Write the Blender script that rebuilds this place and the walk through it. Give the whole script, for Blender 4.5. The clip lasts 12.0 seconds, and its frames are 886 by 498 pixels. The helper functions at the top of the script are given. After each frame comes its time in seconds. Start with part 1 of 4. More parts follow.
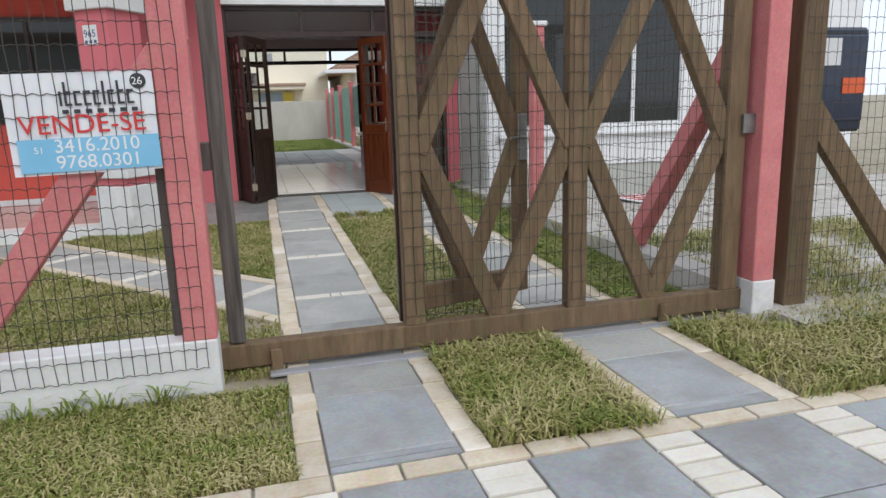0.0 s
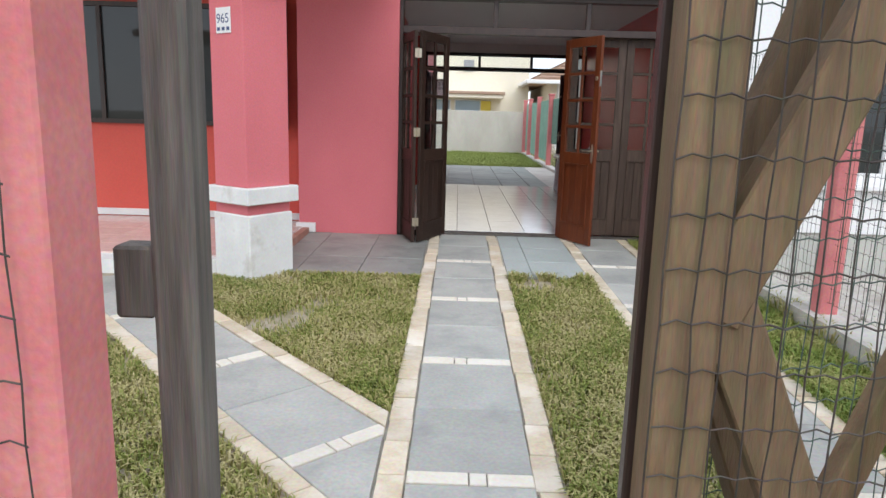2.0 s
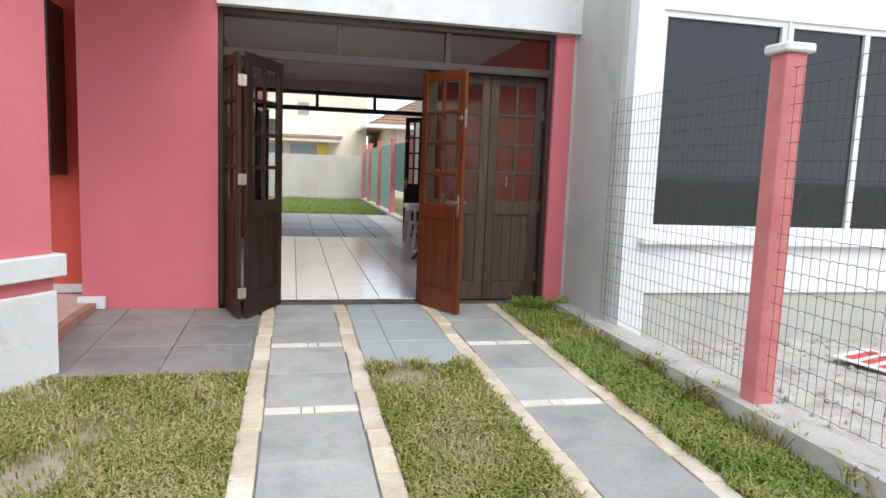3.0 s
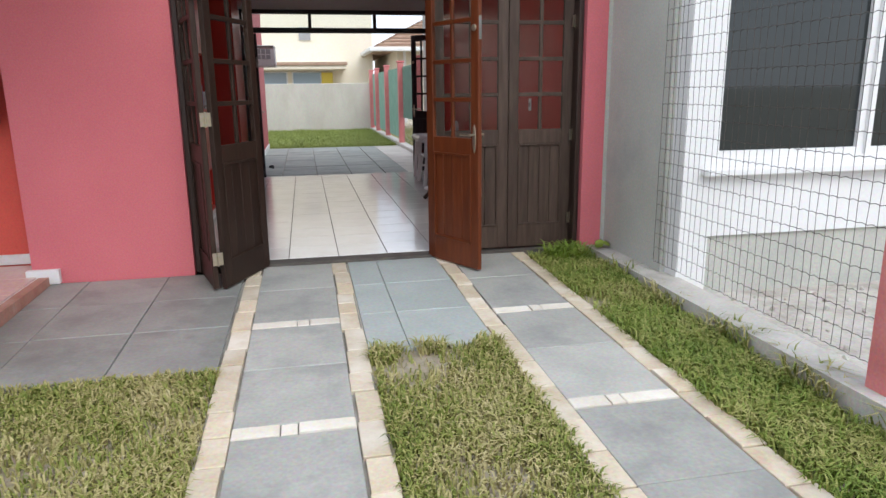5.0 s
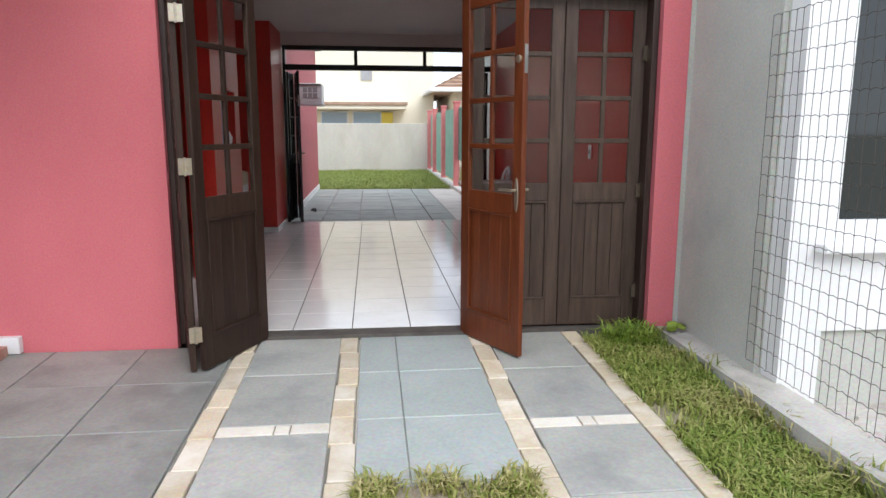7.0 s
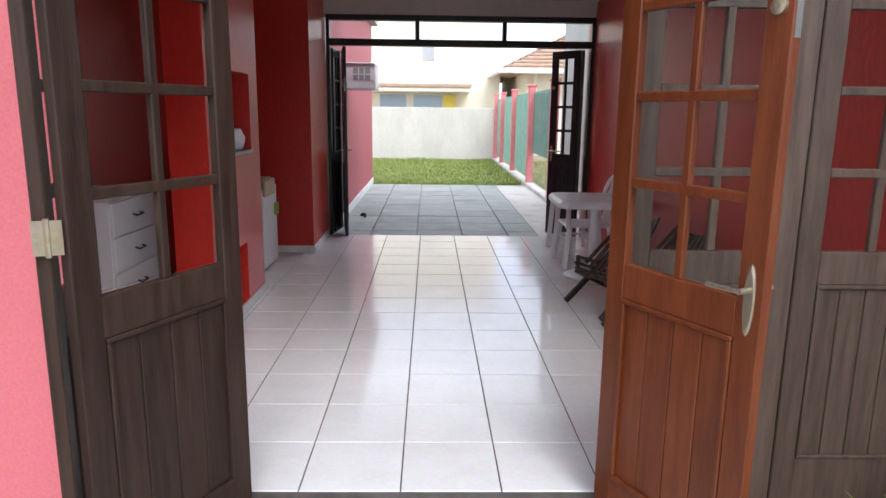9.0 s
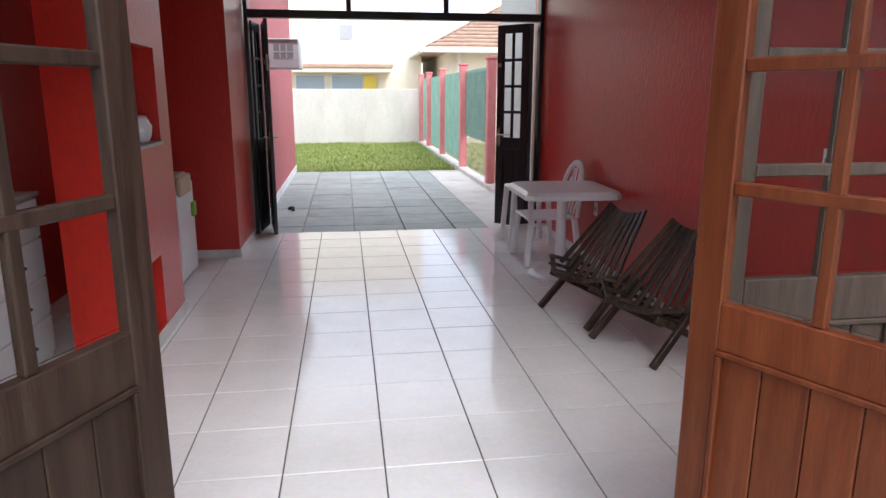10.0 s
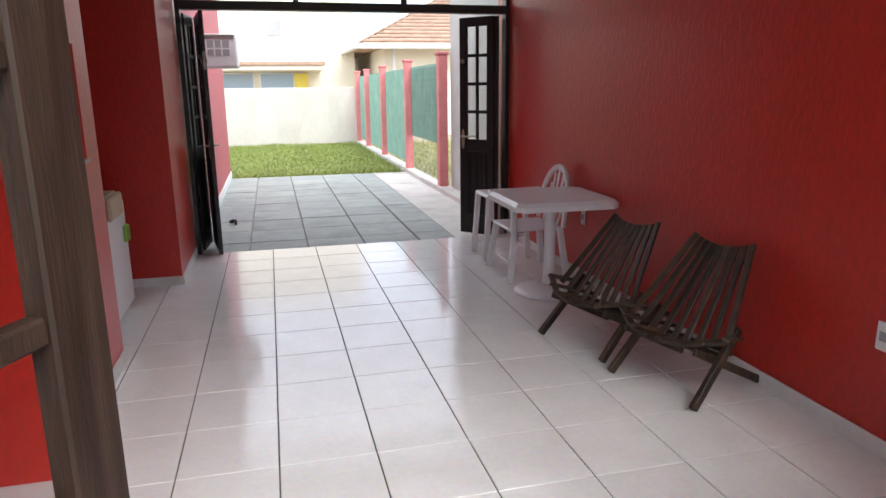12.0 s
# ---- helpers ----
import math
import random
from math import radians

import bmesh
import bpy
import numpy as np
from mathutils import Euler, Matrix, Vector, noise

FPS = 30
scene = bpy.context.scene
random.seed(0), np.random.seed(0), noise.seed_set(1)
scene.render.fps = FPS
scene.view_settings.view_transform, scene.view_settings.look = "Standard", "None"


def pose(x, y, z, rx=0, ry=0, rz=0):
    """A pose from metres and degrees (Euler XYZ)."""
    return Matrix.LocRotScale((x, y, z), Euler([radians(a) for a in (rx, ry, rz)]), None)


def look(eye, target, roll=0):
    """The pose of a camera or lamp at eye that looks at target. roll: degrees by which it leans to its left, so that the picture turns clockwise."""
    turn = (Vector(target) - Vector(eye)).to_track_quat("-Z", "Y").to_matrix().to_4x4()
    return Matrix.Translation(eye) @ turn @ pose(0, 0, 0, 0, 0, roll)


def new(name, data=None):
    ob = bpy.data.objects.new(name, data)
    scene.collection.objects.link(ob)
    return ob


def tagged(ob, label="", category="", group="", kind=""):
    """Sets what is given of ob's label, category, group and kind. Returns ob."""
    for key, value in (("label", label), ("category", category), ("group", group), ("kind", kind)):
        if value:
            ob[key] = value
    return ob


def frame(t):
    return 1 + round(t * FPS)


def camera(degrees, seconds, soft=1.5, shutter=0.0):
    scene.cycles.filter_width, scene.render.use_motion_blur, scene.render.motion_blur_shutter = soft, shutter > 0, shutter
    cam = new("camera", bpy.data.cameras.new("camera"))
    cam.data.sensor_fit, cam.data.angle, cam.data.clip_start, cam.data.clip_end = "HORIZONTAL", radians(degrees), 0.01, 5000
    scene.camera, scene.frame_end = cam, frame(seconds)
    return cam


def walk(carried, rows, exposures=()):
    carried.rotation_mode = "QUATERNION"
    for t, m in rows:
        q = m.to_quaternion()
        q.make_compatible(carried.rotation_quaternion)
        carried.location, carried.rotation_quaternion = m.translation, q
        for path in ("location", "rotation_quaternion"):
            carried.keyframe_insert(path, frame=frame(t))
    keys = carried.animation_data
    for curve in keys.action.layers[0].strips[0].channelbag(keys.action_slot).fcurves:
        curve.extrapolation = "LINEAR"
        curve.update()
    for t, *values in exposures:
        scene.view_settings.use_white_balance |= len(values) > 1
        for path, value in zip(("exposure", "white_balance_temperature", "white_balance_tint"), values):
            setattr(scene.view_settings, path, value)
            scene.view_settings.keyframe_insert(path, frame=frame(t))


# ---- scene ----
cam = camera(66.6, 12.0)
PATH = [
    (0, (-0.157, -0.711, 1.199), (0.343, 1.181, 0.785), -1.8),
    (0.5, (0.003, -0.193, 1.144), (0.248, 1.752, 0.746), -1.1),
    (1, (0.014, 0.411, 1.126), (-0.031, 2.361, 0.687), -0.4),
    (1.5, (0.112, 1.055, 1.19), (0.077, 3.019, 0.811), -2.7),
    (2, (0.171, 1.618, 1.313), (0.137, 3.581, 0.929), 1.6),
    (2.5, (0.15, 2.35, 1.35), (0.388, 4.304, 0.998), 1.8),
    (3, (0.145, 2.978, 1.31), (0.582, 4.915, 1.07), 2.2),
    (3.2, (0.122, 3.091, 1.326), (0.56, 5.024, 1.06), 2.6),
    (4.8, (0.27, 3.932, 1.324), (0.729, 5.833, 0.902), -1.2),
    (5, (0.381, 4.015, 1.323), (0.762, 5.924, 0.864), -0.7),
    (5.5, (0.627, 4.187, 1.339), (0.853, 6.122, 0.889), -0.2),
    (6, (0.687, 4.224, 1.351), (0.812, 6.188, 0.996), -0.9),
    (6.5, (0.731, 4.547, 1.357), (0.968, 6.495, 0.971), 1.3),
    (6.7, (0.734, 4.7, 1.335), (0.962, 6.657, 0.991), 0.1),
    (8.3, (0.836, 6.339, 1.432), (0.928, 8.302, 1.059), 2.6),
    (8.5, (0.84, 6.551, 1.432), (0.913, 8.513, 1.049), 0.1),
    (9, (0.703, 7.075, 1.475), (0.744, 9.034, 1.076), 0.7),
    (9.5, (0.472, 7.473, 1.516), (0.631, 9.423, 1.1), 0.3),
    (10, (0.48, 7.857, 1.466), (0.755, 9.786, 1.017), 0.1),
    (10.5, (0.413, 8.148, 1.501), (0.855, 10.034, 1.005), 0.0),
    (11, (0.279, 8.395, 1.505), (0.911, 10.221, 0.99), 0.2),
    (11.5, (0.261, 8.554, 1.471), (0.795, 10.417, 0.978), 0.3),
    (12, (0.253, 8.542, 1.493), (0.723, 10.431, 1.033), -0.7),
]
walk(cam, [(t, look(eye, target, roll)) for t, eye, target, roll in PATH],
     exposures=[(0, -0.22, 6350, 10), (0.5, 0.12, 6350, 10), (1.5, 0.15, 6350, 10), (2.0, 0.2, 6350, 10), (2.5, 0.4, 6350, 10), (5.5, 0.25, 6350, 10), (6.7, 0.4, 6350, 10),
                (8.5, 0.95, 6150, 11), (9.5, 1.08, 6150, 12), (10.5, 1.17, 6280, 12), (12, 1.28, 6400, 11)])

# ---- world and light ----
world = bpy.data.worlds.new("overcast")
scene.world = world
world.use_nodes = True
wn = world.node_tree.nodes
wl = world.node_tree.links
sky = wn.new("ShaderNodeTexSky")
sky.sky_type, sky.sun_disc = "NISHITA", False
sky.sun_elevation, sky.sun_rotation = radians(42), radians(195)
cloud = wn.new("ShaderNodeMix")
cloud.data_type = "RGBA"
cloud.inputs[0].default_value = 0.82
cloud.inputs[7].default_value = (10.4, 11.1, 12.3, 1)
wl.new(sky.outputs[0], cloud.inputs[6])
wl.new(cloud.outputs[2], wn["Background"].inputs[0])
wn["Background"].inputs[1].default_value = 0.12
sun = new("sun", bpy.data.lights.new("sun", "SUN"))
sun.data.energy, sun.data.angle, sun.data.color = 1.25, radians(30), (1, 0.975, 0.945)
sun.matrix_world = look((0, 0, 12), (-1.2, 4.4, 7.9))


# ---- materials ----
def surf(name, c1, c2, rough=0.6, scale=3.0, fine=60.0, bump=0.15, rnd=0.0, metal=0.0, c3=None, stain=0.5, island=False, coat=0.0, stretch=(1, 1, 1), depth=0.004, spec=0.5):
    """Two-scale mottled surface; rnd varies brightness piece by piece; c3 is a stain colour in blotches."""
    m = bpy.data.materials.new(name)
    m.use_nodes = True
    n, l = m.node_tree.nodes, m.node_tree.links
    p = n["Principled BSDF"]
    tc = n.new("ShaderNodeTexCoord")
    info = n.new("ShaderNodeObjectInfo")
    off = n.new("ShaderNodeVectorMath")
    off.operation = "MULTIPLY_ADD"
    l.new(info.outputs["Random"], off.inputs[0])
    off.inputs[1].default_value = (37, 53, 29)
    l.new(tc.outputs["Object"], off.inputs[2])
    mp = n.new("ShaderNodeMapping")
    mp.inputs["Scale"].default_value = stretch
    l.new(off.outputs[0], mp.inputs[0])

    def noise_node(s, d, r=0.55):
        t = n.new("ShaderNodeTexNoise")
        t.inputs["Scale"].default_value, t.inputs["Detail"].default_value, t.inputs["Roughness"].default_value = s, d, r
        l.new(mp.outputs[0], t.inputs["Vector"])
        return t
    big, small = noise_node(scale, 5), noise_node(fine, 3)

    def mix(kind, fac, a, b):
        x = n.new("ShaderNodeMix")
        x.data_type, x.blend_type = "RGBA", kind
        for sock, v in ((x.inputs[0], fac), (x.inputs[6], a), (x.inputs[7], b)):
            if isinstance(v, (float, int)):
                sock.default_value = v
            elif isinstance(v, tuple):
                sock.default_value = (*v[:3], 1)
            else:
                l.new(v, sock)
        return x.outputs[2]

    def ramp(src, lo, hi):
        r = n.new("ShaderNodeMapRange")
        r.inputs["From Min"].default_value, r.inputs["From Max"].default_value = lo, hi
        l.new(src, r.inputs["Value"])
        return r.outputs[0]
    col = mix("MIX", ramp(big.outputs["Fac"], 0.3, 0.7), c1, c2)
    col = mix("OVERLAY", 0.35, col, small.outputs["Color"]) if bump else col
    if c3:
        st = noise_node(scale * 0.6, 8, 0.65)
        col = mix("MIX", ramp(st.outputs["Fac"], 1.02 - stain, 1.25 - stain), col, c3)
    if rnd:
        hv = n.new("ShaderNodeHueSaturation")
        src = info.outputs["Random"]
        if island:
            src = n.new("ShaderNodeNewGeometry").outputs["Random Per Island"]
        r = n.new("ShaderNodeMapRange")
        r.inputs["To Min"].default_value, r.inputs["To Max"].default_value = 1 - rnd, 1 + rnd
        l.new(src, r.inputs["Value"])
        l.new(r.outputs[0], hv.inputs["Value"])
        l.new(col, hv.inputs["Color"])
        col = hv.outputs[0]
    l.new(col, p.inputs["Base Color"])
    rr = n.new("ShaderNodeMapRange")
    rr.inputs["To Min"].default_value, rr.inputs["To Max"].default_value = max(0.02, rough * 0.8), min(1, rough * 1.2)
    l.new(big.outputs["Fac"], rr.inputs["Value"])
    l.new(rr.outputs[0], p.inputs["Roughness"])
    p.inputs["Metallic"].default_value = metal
    p.inputs["Coat Weight"].default_value = coat
    p.inputs["Specular IOR Level"].default_value = spec
    if bump:
        b = n.new("ShaderNodeBump")
        b.inputs["Strength"].default_value, b.inputs["Distance"].default_value = bump, depth
        l.new(small.outputs["Fac"], b.inputs["Height"])
        l.new(b.outputs[0], p.inputs["Normal"])
    return m


def glass(name, tint=(0.9, 0.93, 0.92), rough=0.02, dark=False):
    m = bpy.data.materials.new(name)
    m.use_nodes = True
    p = m.node_tree.nodes["Principled BSDF"]
    p.inputs["Base Color"].default_value = (*tint, 1)
    p.inputs["Roughness"].default_value = rough
    if not dark:
        p.inputs["Transmission Weight"].default_value = 1.0
        p.inputs["IOR"].default_value = 1.12
    return m


PINK = surf("pink_paint", (0.60, 0.155, 0.175), (0.66, 0.18, 0.2), 0.7, 1.2, 90, 0.25, spec=0.3)
PINK_REAR = surf("textured_rose_red_paint", (0.42, 0.10, 0.11), (0.5, 0.135, 0.145), 0.65, 3, 30, 0.6, spec=0.3, depth=0.008)
PINK_DARK = surf("orange_red_paint", (0.62, 0.10, 0.075), (0.68, 0.12, 0.09), 0.7, 1.2, 90, 0.25, spec=0.3)
PINK_POST = surf("weathered_pink_paint", (0.56, 0.17, 0.17), (0.64, 0.23, 0.22), 0.75, 5, 60, 0.3, c3=(0.5, 0.3, 0.27), stain=0.38)
RED_WALL = surf("glossy_red_textured_paint", (0.46, 0.022, 0.014), (0.53, 0.032, 0.02), 0.36, 1.5, 42, 0.5, stretch=(1, 1, 0.5), depth=0.006)
WHITE = surf("white_paint", (0.74, 0.74, 0.73), (0.8, 0.8, 0.79), 0.6, 2, 50, 0.15)
WHITE_OLD = surf("weathered_white_paint", (0.68, 0.68, 0.66), (0.78, 0.77, 0.75), 0.7, 4, 45, 0.3, c3=(0.42, 0.38, 0.32), stain=0.45)
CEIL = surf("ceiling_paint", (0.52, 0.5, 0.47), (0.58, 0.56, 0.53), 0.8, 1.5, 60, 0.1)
GREY_WALL = surf("grey_render", (0.43, 0.43, 0.385), (0.51, 0.51, 0.46), 0.85, 1.6, 70, 0.4, c3=(0.33, 0.34, 0.33), stain=0.48)
BACK_WALL = surf("stained_pale_wall", (0.48, 0.455, 0.40), (0.57, 0.535, 0.475), 0.85, 1.2, 40, 0.3, c3=(0.45, 0.41, 0.34), stain=0.5, stretch=(1.4, 1, 0.5))
BEIGE = surf("beige_house_paint", (0.78, 0.72, 0.58), (0.82, 0.76, 0.63), 0.8, 0.8, 20, 0.1)
SLATE = surf("slate_slab", (0.355, 0.355, 0.325), (0.445, 0.44, 0.40), 0.55, 3.5, 55, 0.3, rnd=0.13, c3=(0.25, 0.255, 0.245), stain=0.5)
SLATE_BLUE = surf("blue_slate_slab", (0.30, 0.315, 0.318), (0.41, 0.42, 0.42), 0.5, 3, 50, 0.3, rnd=0.14, c3=(0.25, 0.235, 0.21), stain=0.52)
SLATE_OLD = surf("dark_stained_slate_slab", (0.235, 0.245, 0.225), (0.32, 0.325, 0.30), 0.5, 3.5, 55, 0.3, rnd=0.1, c3=(0.16, 0.165, 0.155), stain=0.5)
# Yard slab tone is lowered to hold the shade lying behind the house.
YARD_SLAB = surf("weathered_shaded_yard_slab", (0.24, 0.265, 0.25), (0.35, 0.37, 0.335), 0.75, 3, 40, 0.35, rnd=0.08, c3=(0.2, 0.22, 0.19), stain=0.48)
SAND = surf("yellow_sandstone", (0.54, 0.44, 0.3), (0.65, 0.56, 0.43), 0.75, 5, 60, 0.4, rnd=0.12, c3=(0.74, 0.68, 0.58), stain=0.55)
PALE = surf("pale_sandstone", (0.66, 0.6, 0.49), (0.76, 0.72, 0.64), 0.75, 5, 60, 0.4, rnd=0.08, c3=(0.5, 0.44, 0.36), stain=0.42)
MORTAR = surf("dirty_mortar", (0.2, 0.185, 0.155), (0.38, 0.36, 0.32), 0.9, 8, 80, 0.5)
CONCRETE = surf("old_concrete", (0.45, 0.43, 0.39), (0.58, 0.55, 0.5), 0.9, 3, 60, 0.5, c3=(0.3, 0.28, 0.24), stain=0.5)
SOIL = surf("sandy_soil", (0.27, 0.225, 0.15), (0.46, 0.40, 0.31), 0.95, 6, 90, 0.8, c3=(0.2, 0.19, 0.085), stain=0.52, depth=0.01)
RUBBLE = surf("rubble_ground", (0.42, 0.38, 0.33), (0.6, 0.57, 0.52), 0.95, 5, 40, 0.9, c3=(0.25, 0.22, 0.18), stain=0.5, depth=0.02)
TILE = surf("cream_ceramic_tile", (0.76, 0.74, 0.71), (0.82, 0.8, 0.78), 0.12, 5, 40, 0.02, rnd=0.02)
TERRACE_TILE = surf("pinkish_ceramic_tile", (0.66, 0.5, 0.45), (0.72, 0.57, 0.52), 0.25, 5, 40, 0.02, rnd=0.03)
GROUT = surf("dark_grout", (0.07, 0.06, 0.052), (0.13, 0.115, 0.1), 0.9, 10, 80, 0.2)
MARBLE = surf("worn_threshold_stone", (0.5, 0.48, 0.45), (0.66, 0.64, 0.6), 0.6, 9, 60, 0.4, c3=(0.12, 0.105, 0.09), stain=0.46)
WOOD_DARK = surf("dark_stained_wood", (0.026, 0.013, 0.010), (0.05, 0.026, 0.018), 0.42, 6, 40, 0.3, rnd=0.12, stretch=(6, 6, 0.5), coat=0.15)
WOOD_GREY = surf("faded_dark_wood", (0.022, 0.0115, 0.008), (0.042, 0.024, 0.0165), 0.5, 6, 40, 0.35, rnd=0.15, c3=(0.065, 0.04, 0.027), stain=0.4, stretch=(6, 6, 0.5), spec=0.22)
# Closed right-hand panels get a lighter brown than the folded left ones.
WOOD_LIGHTER = surf("lighter_brown_wood", (0.052, 0.032, 0.024), (0.095, 0.064, 0.048), 0.48, 6, 40, 0.35, rnd=0.15, c3=(0.13, 0.09, 0.06), stain=0.42, stretch=(6, 6, 0.5), spec=0.3)
WOOD_RED = surf("varnished_red_brown_wood", (0.10, 0.022, 0.007), (0.155, 0.04, 0.012), 0.36, 5, 40, 0.25, rnd=0.15, c3=(0.22, 0.08, 0.03), stain=0.36, stretch=(6, 6, 0.5), coat=0.05, spec=0.3)
WOOD_BLACK = surf("black_painted_wood", (0.012, 0.011, 0.012), (0.02, 0.018, 0.018), 0.4, 6, 40, 0.2, stretch=(6, 6, 0.5))
WOOD_GATE = surf("mossy_weathered_gate_wood", (0.12, 0.075, 0.038), (0.22, 0.145, 0.08), 0.75, 5, 45, 0.6, rnd=0.18, c3=(0.12, 0.12, 0.045), stain=0.47, stretch=(5, 5, 0.6))
WOOD_POST = surf("grey_brown_old_wood", (0.05, 0.043, 0.038), (0.16, 0.14, 0.12), 0.7, 5, 45, 0.5, stretch=(7, 7, 0.4))
WIRE = surf("rusty_galvanised_wire", (0.05, 0.042, 0.037), (0.1, 0.085, 0.072), 0.6, 8, 60, 0.1, metal=0.5)
WIRE_GREEN = surf("green_coated_wire", (0.05, 0.09, 0.07), (0.1, 0.13, 0.11), 0.5, 8, 60, 0.1)
METAL = surf("worn_brass_metal", (0.4, 0.34, 0.24), (0.52, 0.46, 0.36), 0.35, 12, 80, 0.1, metal=0.9)
STEEL = surf("dull_steel", (0.22, 0.215, 0.2), (0.34, 0.33, 0.31), 0.45, 12, 80, 0.15, metal=0.8)
PLASTIC = surf("white_plastic", (0.76, 0.76, 0.77), (0.8, 0.8, 0.8), 0.35, 3, 60, 0.03)
PLASTIC_GREY = surf("grey_plastic", (0.3, 0.3, 0.31), (0.36, 0.36, 0.37), 0.5, 3, 60, 0.05)
BLACK = surf("black_plastic", (0.012, 0.012, 0.013), (0.02, 0.02, 0.021), 0.4, 5, 60, 0.05)
BLUE_BOX = surf("dark_blue_meter_box", (0.012, 0.018, 0.035), (0.02, 0.03, 0.055), 0.3, 3, 60, 0.05)
GLASS = glass("clear_glass")
DARK_GLASS = glass("dark_window_glass", (0.025, 0.03, 0.03), 0.03, True)
NET = surf("green_shade_net", (0.16, 0.32, 0.24), (0.24, 0.42, 0.33), 0.9, 4, 30, 0.4, c3=(0.34, 0.46, 0.38), stain=0.45)
ROOF = surf("weathered_roof_tile", (0.32, 0.2, 0.14), (0.42, 0.3, 0.22), 0.9, 3, 30, 0.3, rnd=0.15)
BANNER = surf("white_banner_vinyl", (0.74, 0.74, 0.76), (0.8, 0.8, 0.81), 0.5, 4, 30, 0.05)
SIGN_RED = surf("sign_red_ink", (0.55, 0.03, 0.03), (0.6, 0.04, 0.04), 0.5, 5, 30, 0)
SIGN_BLUE = surf("sign_blue_ink", (0.18, 0.45, 0.65), (0.24, 0.52, 0.72), 0.5, 5, 30, 0)
SIGN_BLACK = surf("sign_black_ink", (0.03, 0.03, 0.035), (0.04, 0.04, 0.045), 0.5, 5, 30, 0)
TOWEL = surf("beige_towel_cloth", (0.5, 0.38, 0.25), (0.6, 0.48, 0.34), 0.95, 9, 120, 0.6)
BLUE_PLASTIC = surf("blue_plastic", (0.08, 0.25, 0.6), (0.12, 0.32, 0.7), 0.4, 4, 60, 0.05)
GREEN_CLOTH = surf("green_cloth", (0.2, 0.4, 0.05), (0.28, 0.5, 0.1), 0.9, 6, 80, 0.3)
BRICK_RED = surf("terracotta_edge", (0.36, 0.17, 0.12), (0.46, 0.26, 0.2), 0.8, 6, 60, 0.4, c3=(0.5, 0.42, 0.36), stain=0.45)
YELLOW = surf("yellow_paint", (0.7, 0.55, 0.08), (0.75, 0.6, 0.1), 0.6, 3, 40, 0.05)
ORANGE = surf("orange_red_sticker", (0.75, 0.12, 0.03), (0.8, 0.15, 0.05), 0.4, 3, 40, 0)
LEAF = surf("leafy_green", (0.12, 0.2, 0.02), (0.26, 0.34, 0.05), 0.5, 6, 50, 0.1, rnd=0.3, island=True)


def grass_mat(name, green, straw, amount):
    m = bpy.data.materials.new(name)
    m.use_nodes = True
    n, l = m.node_tree.nodes, m.node_tree.links
    p = n["Principled BSDF"]
    geo = n.new("ShaderNodeNewGeometry")
    tc = n.new("ShaderNodeTexCoord")
    t = n.new("ShaderNodeTexNoise")
    t.inputs["Scale"].default_value, t.inputs["Detail"].default_value = 2.3, 4
    l.new(tc.outputs["Object"], t.inputs["Vector"])
    add = n.new("ShaderNodeMath")
    add.operation = "MULTIPLY_ADD"
    l.new(t.outputs["Fac"], add.inputs[0])
    add.inputs[1].default_value = 2.0
    l.new(geo.outputs["Random Per Island"], add.inputs[2])
    r = n.new("ShaderNodeValToRGB")
    e = r.color_ramp.elements
    e[0].position, e[0].color = 0.25, (*green[0], 1)
    e[1].position, e[1].color = 1.0, (*straw[1], 1)
    for pos, c in ((0.45, green[1]), (amount, straw[0])):
        x = e.new(pos)
        x.color = (*c, 1)
    half = n.new("ShaderNodeMath")
    half.operation = "MULTIPLY"
    half.inputs[1].default_value = 0.37
    l.new(add.outputs[0], half.inputs[0])
    l.new(half.outputs[0], r.inputs[0])
    l.new(r.outputs[0], p.inputs["Base Color"])
    p.inputs["Roughness"].default_value = 0.6
    return m


GRASS = grass_mat("coarse_lawn_grass", ((0.10, 0.145, 0.018), (0.22, 0.255, 0.045)), ((0.40, 0.35, 0.14), (0.56, 0.48, 0.29)), 0.62)
GRASS_KERB = grass_mat("kerb_grass", ((0.09, 0.16, 0.015), (0.19, 0.26, 0.035)), ((0.34, 0.33, 0.1), (0.5, 0.44, 0.22)), 0.72)
GRASS_LUSH = grass_mat("green_lawn_grass", ((0.12, 0.18, 0.02), (0.2, 0.26, 0.04)), ((0.3, 0.34, 0.08), (0.4, 0.38, 0.15)), 0.85)


# ---- mesh helpers ----
def link(name, bm, material, parent=None, label="", smooth=False):
    me = bpy.data.meshes.new(name)
    bm.to_mesh(me)
    bm.free()
    if material:
        me.materials.append(material)
    if smooth:
        for f in me.polygons:
            f.use_smooth = True
    ob = new(name, me)
    if parent:
        ob.parent = parent
    if label:
        ob["label"] = label
    return ob


def part(name, bm, material, parent, label="", smooth=False):
    return link(name, bm, material, parent, label, smooth)


def thing(name, label, category, m=None, group="", kind=""):
    e = new(name)
    e.empty_display_size = 0.1
    if m:
        e.matrix_world = m
    return tagged(e, label, category, group, kind)


def structure(name, bm, material, label, category=""):
    return tagged(link(name, bm, material), label, category or name.split("_")[0], "", "structure")


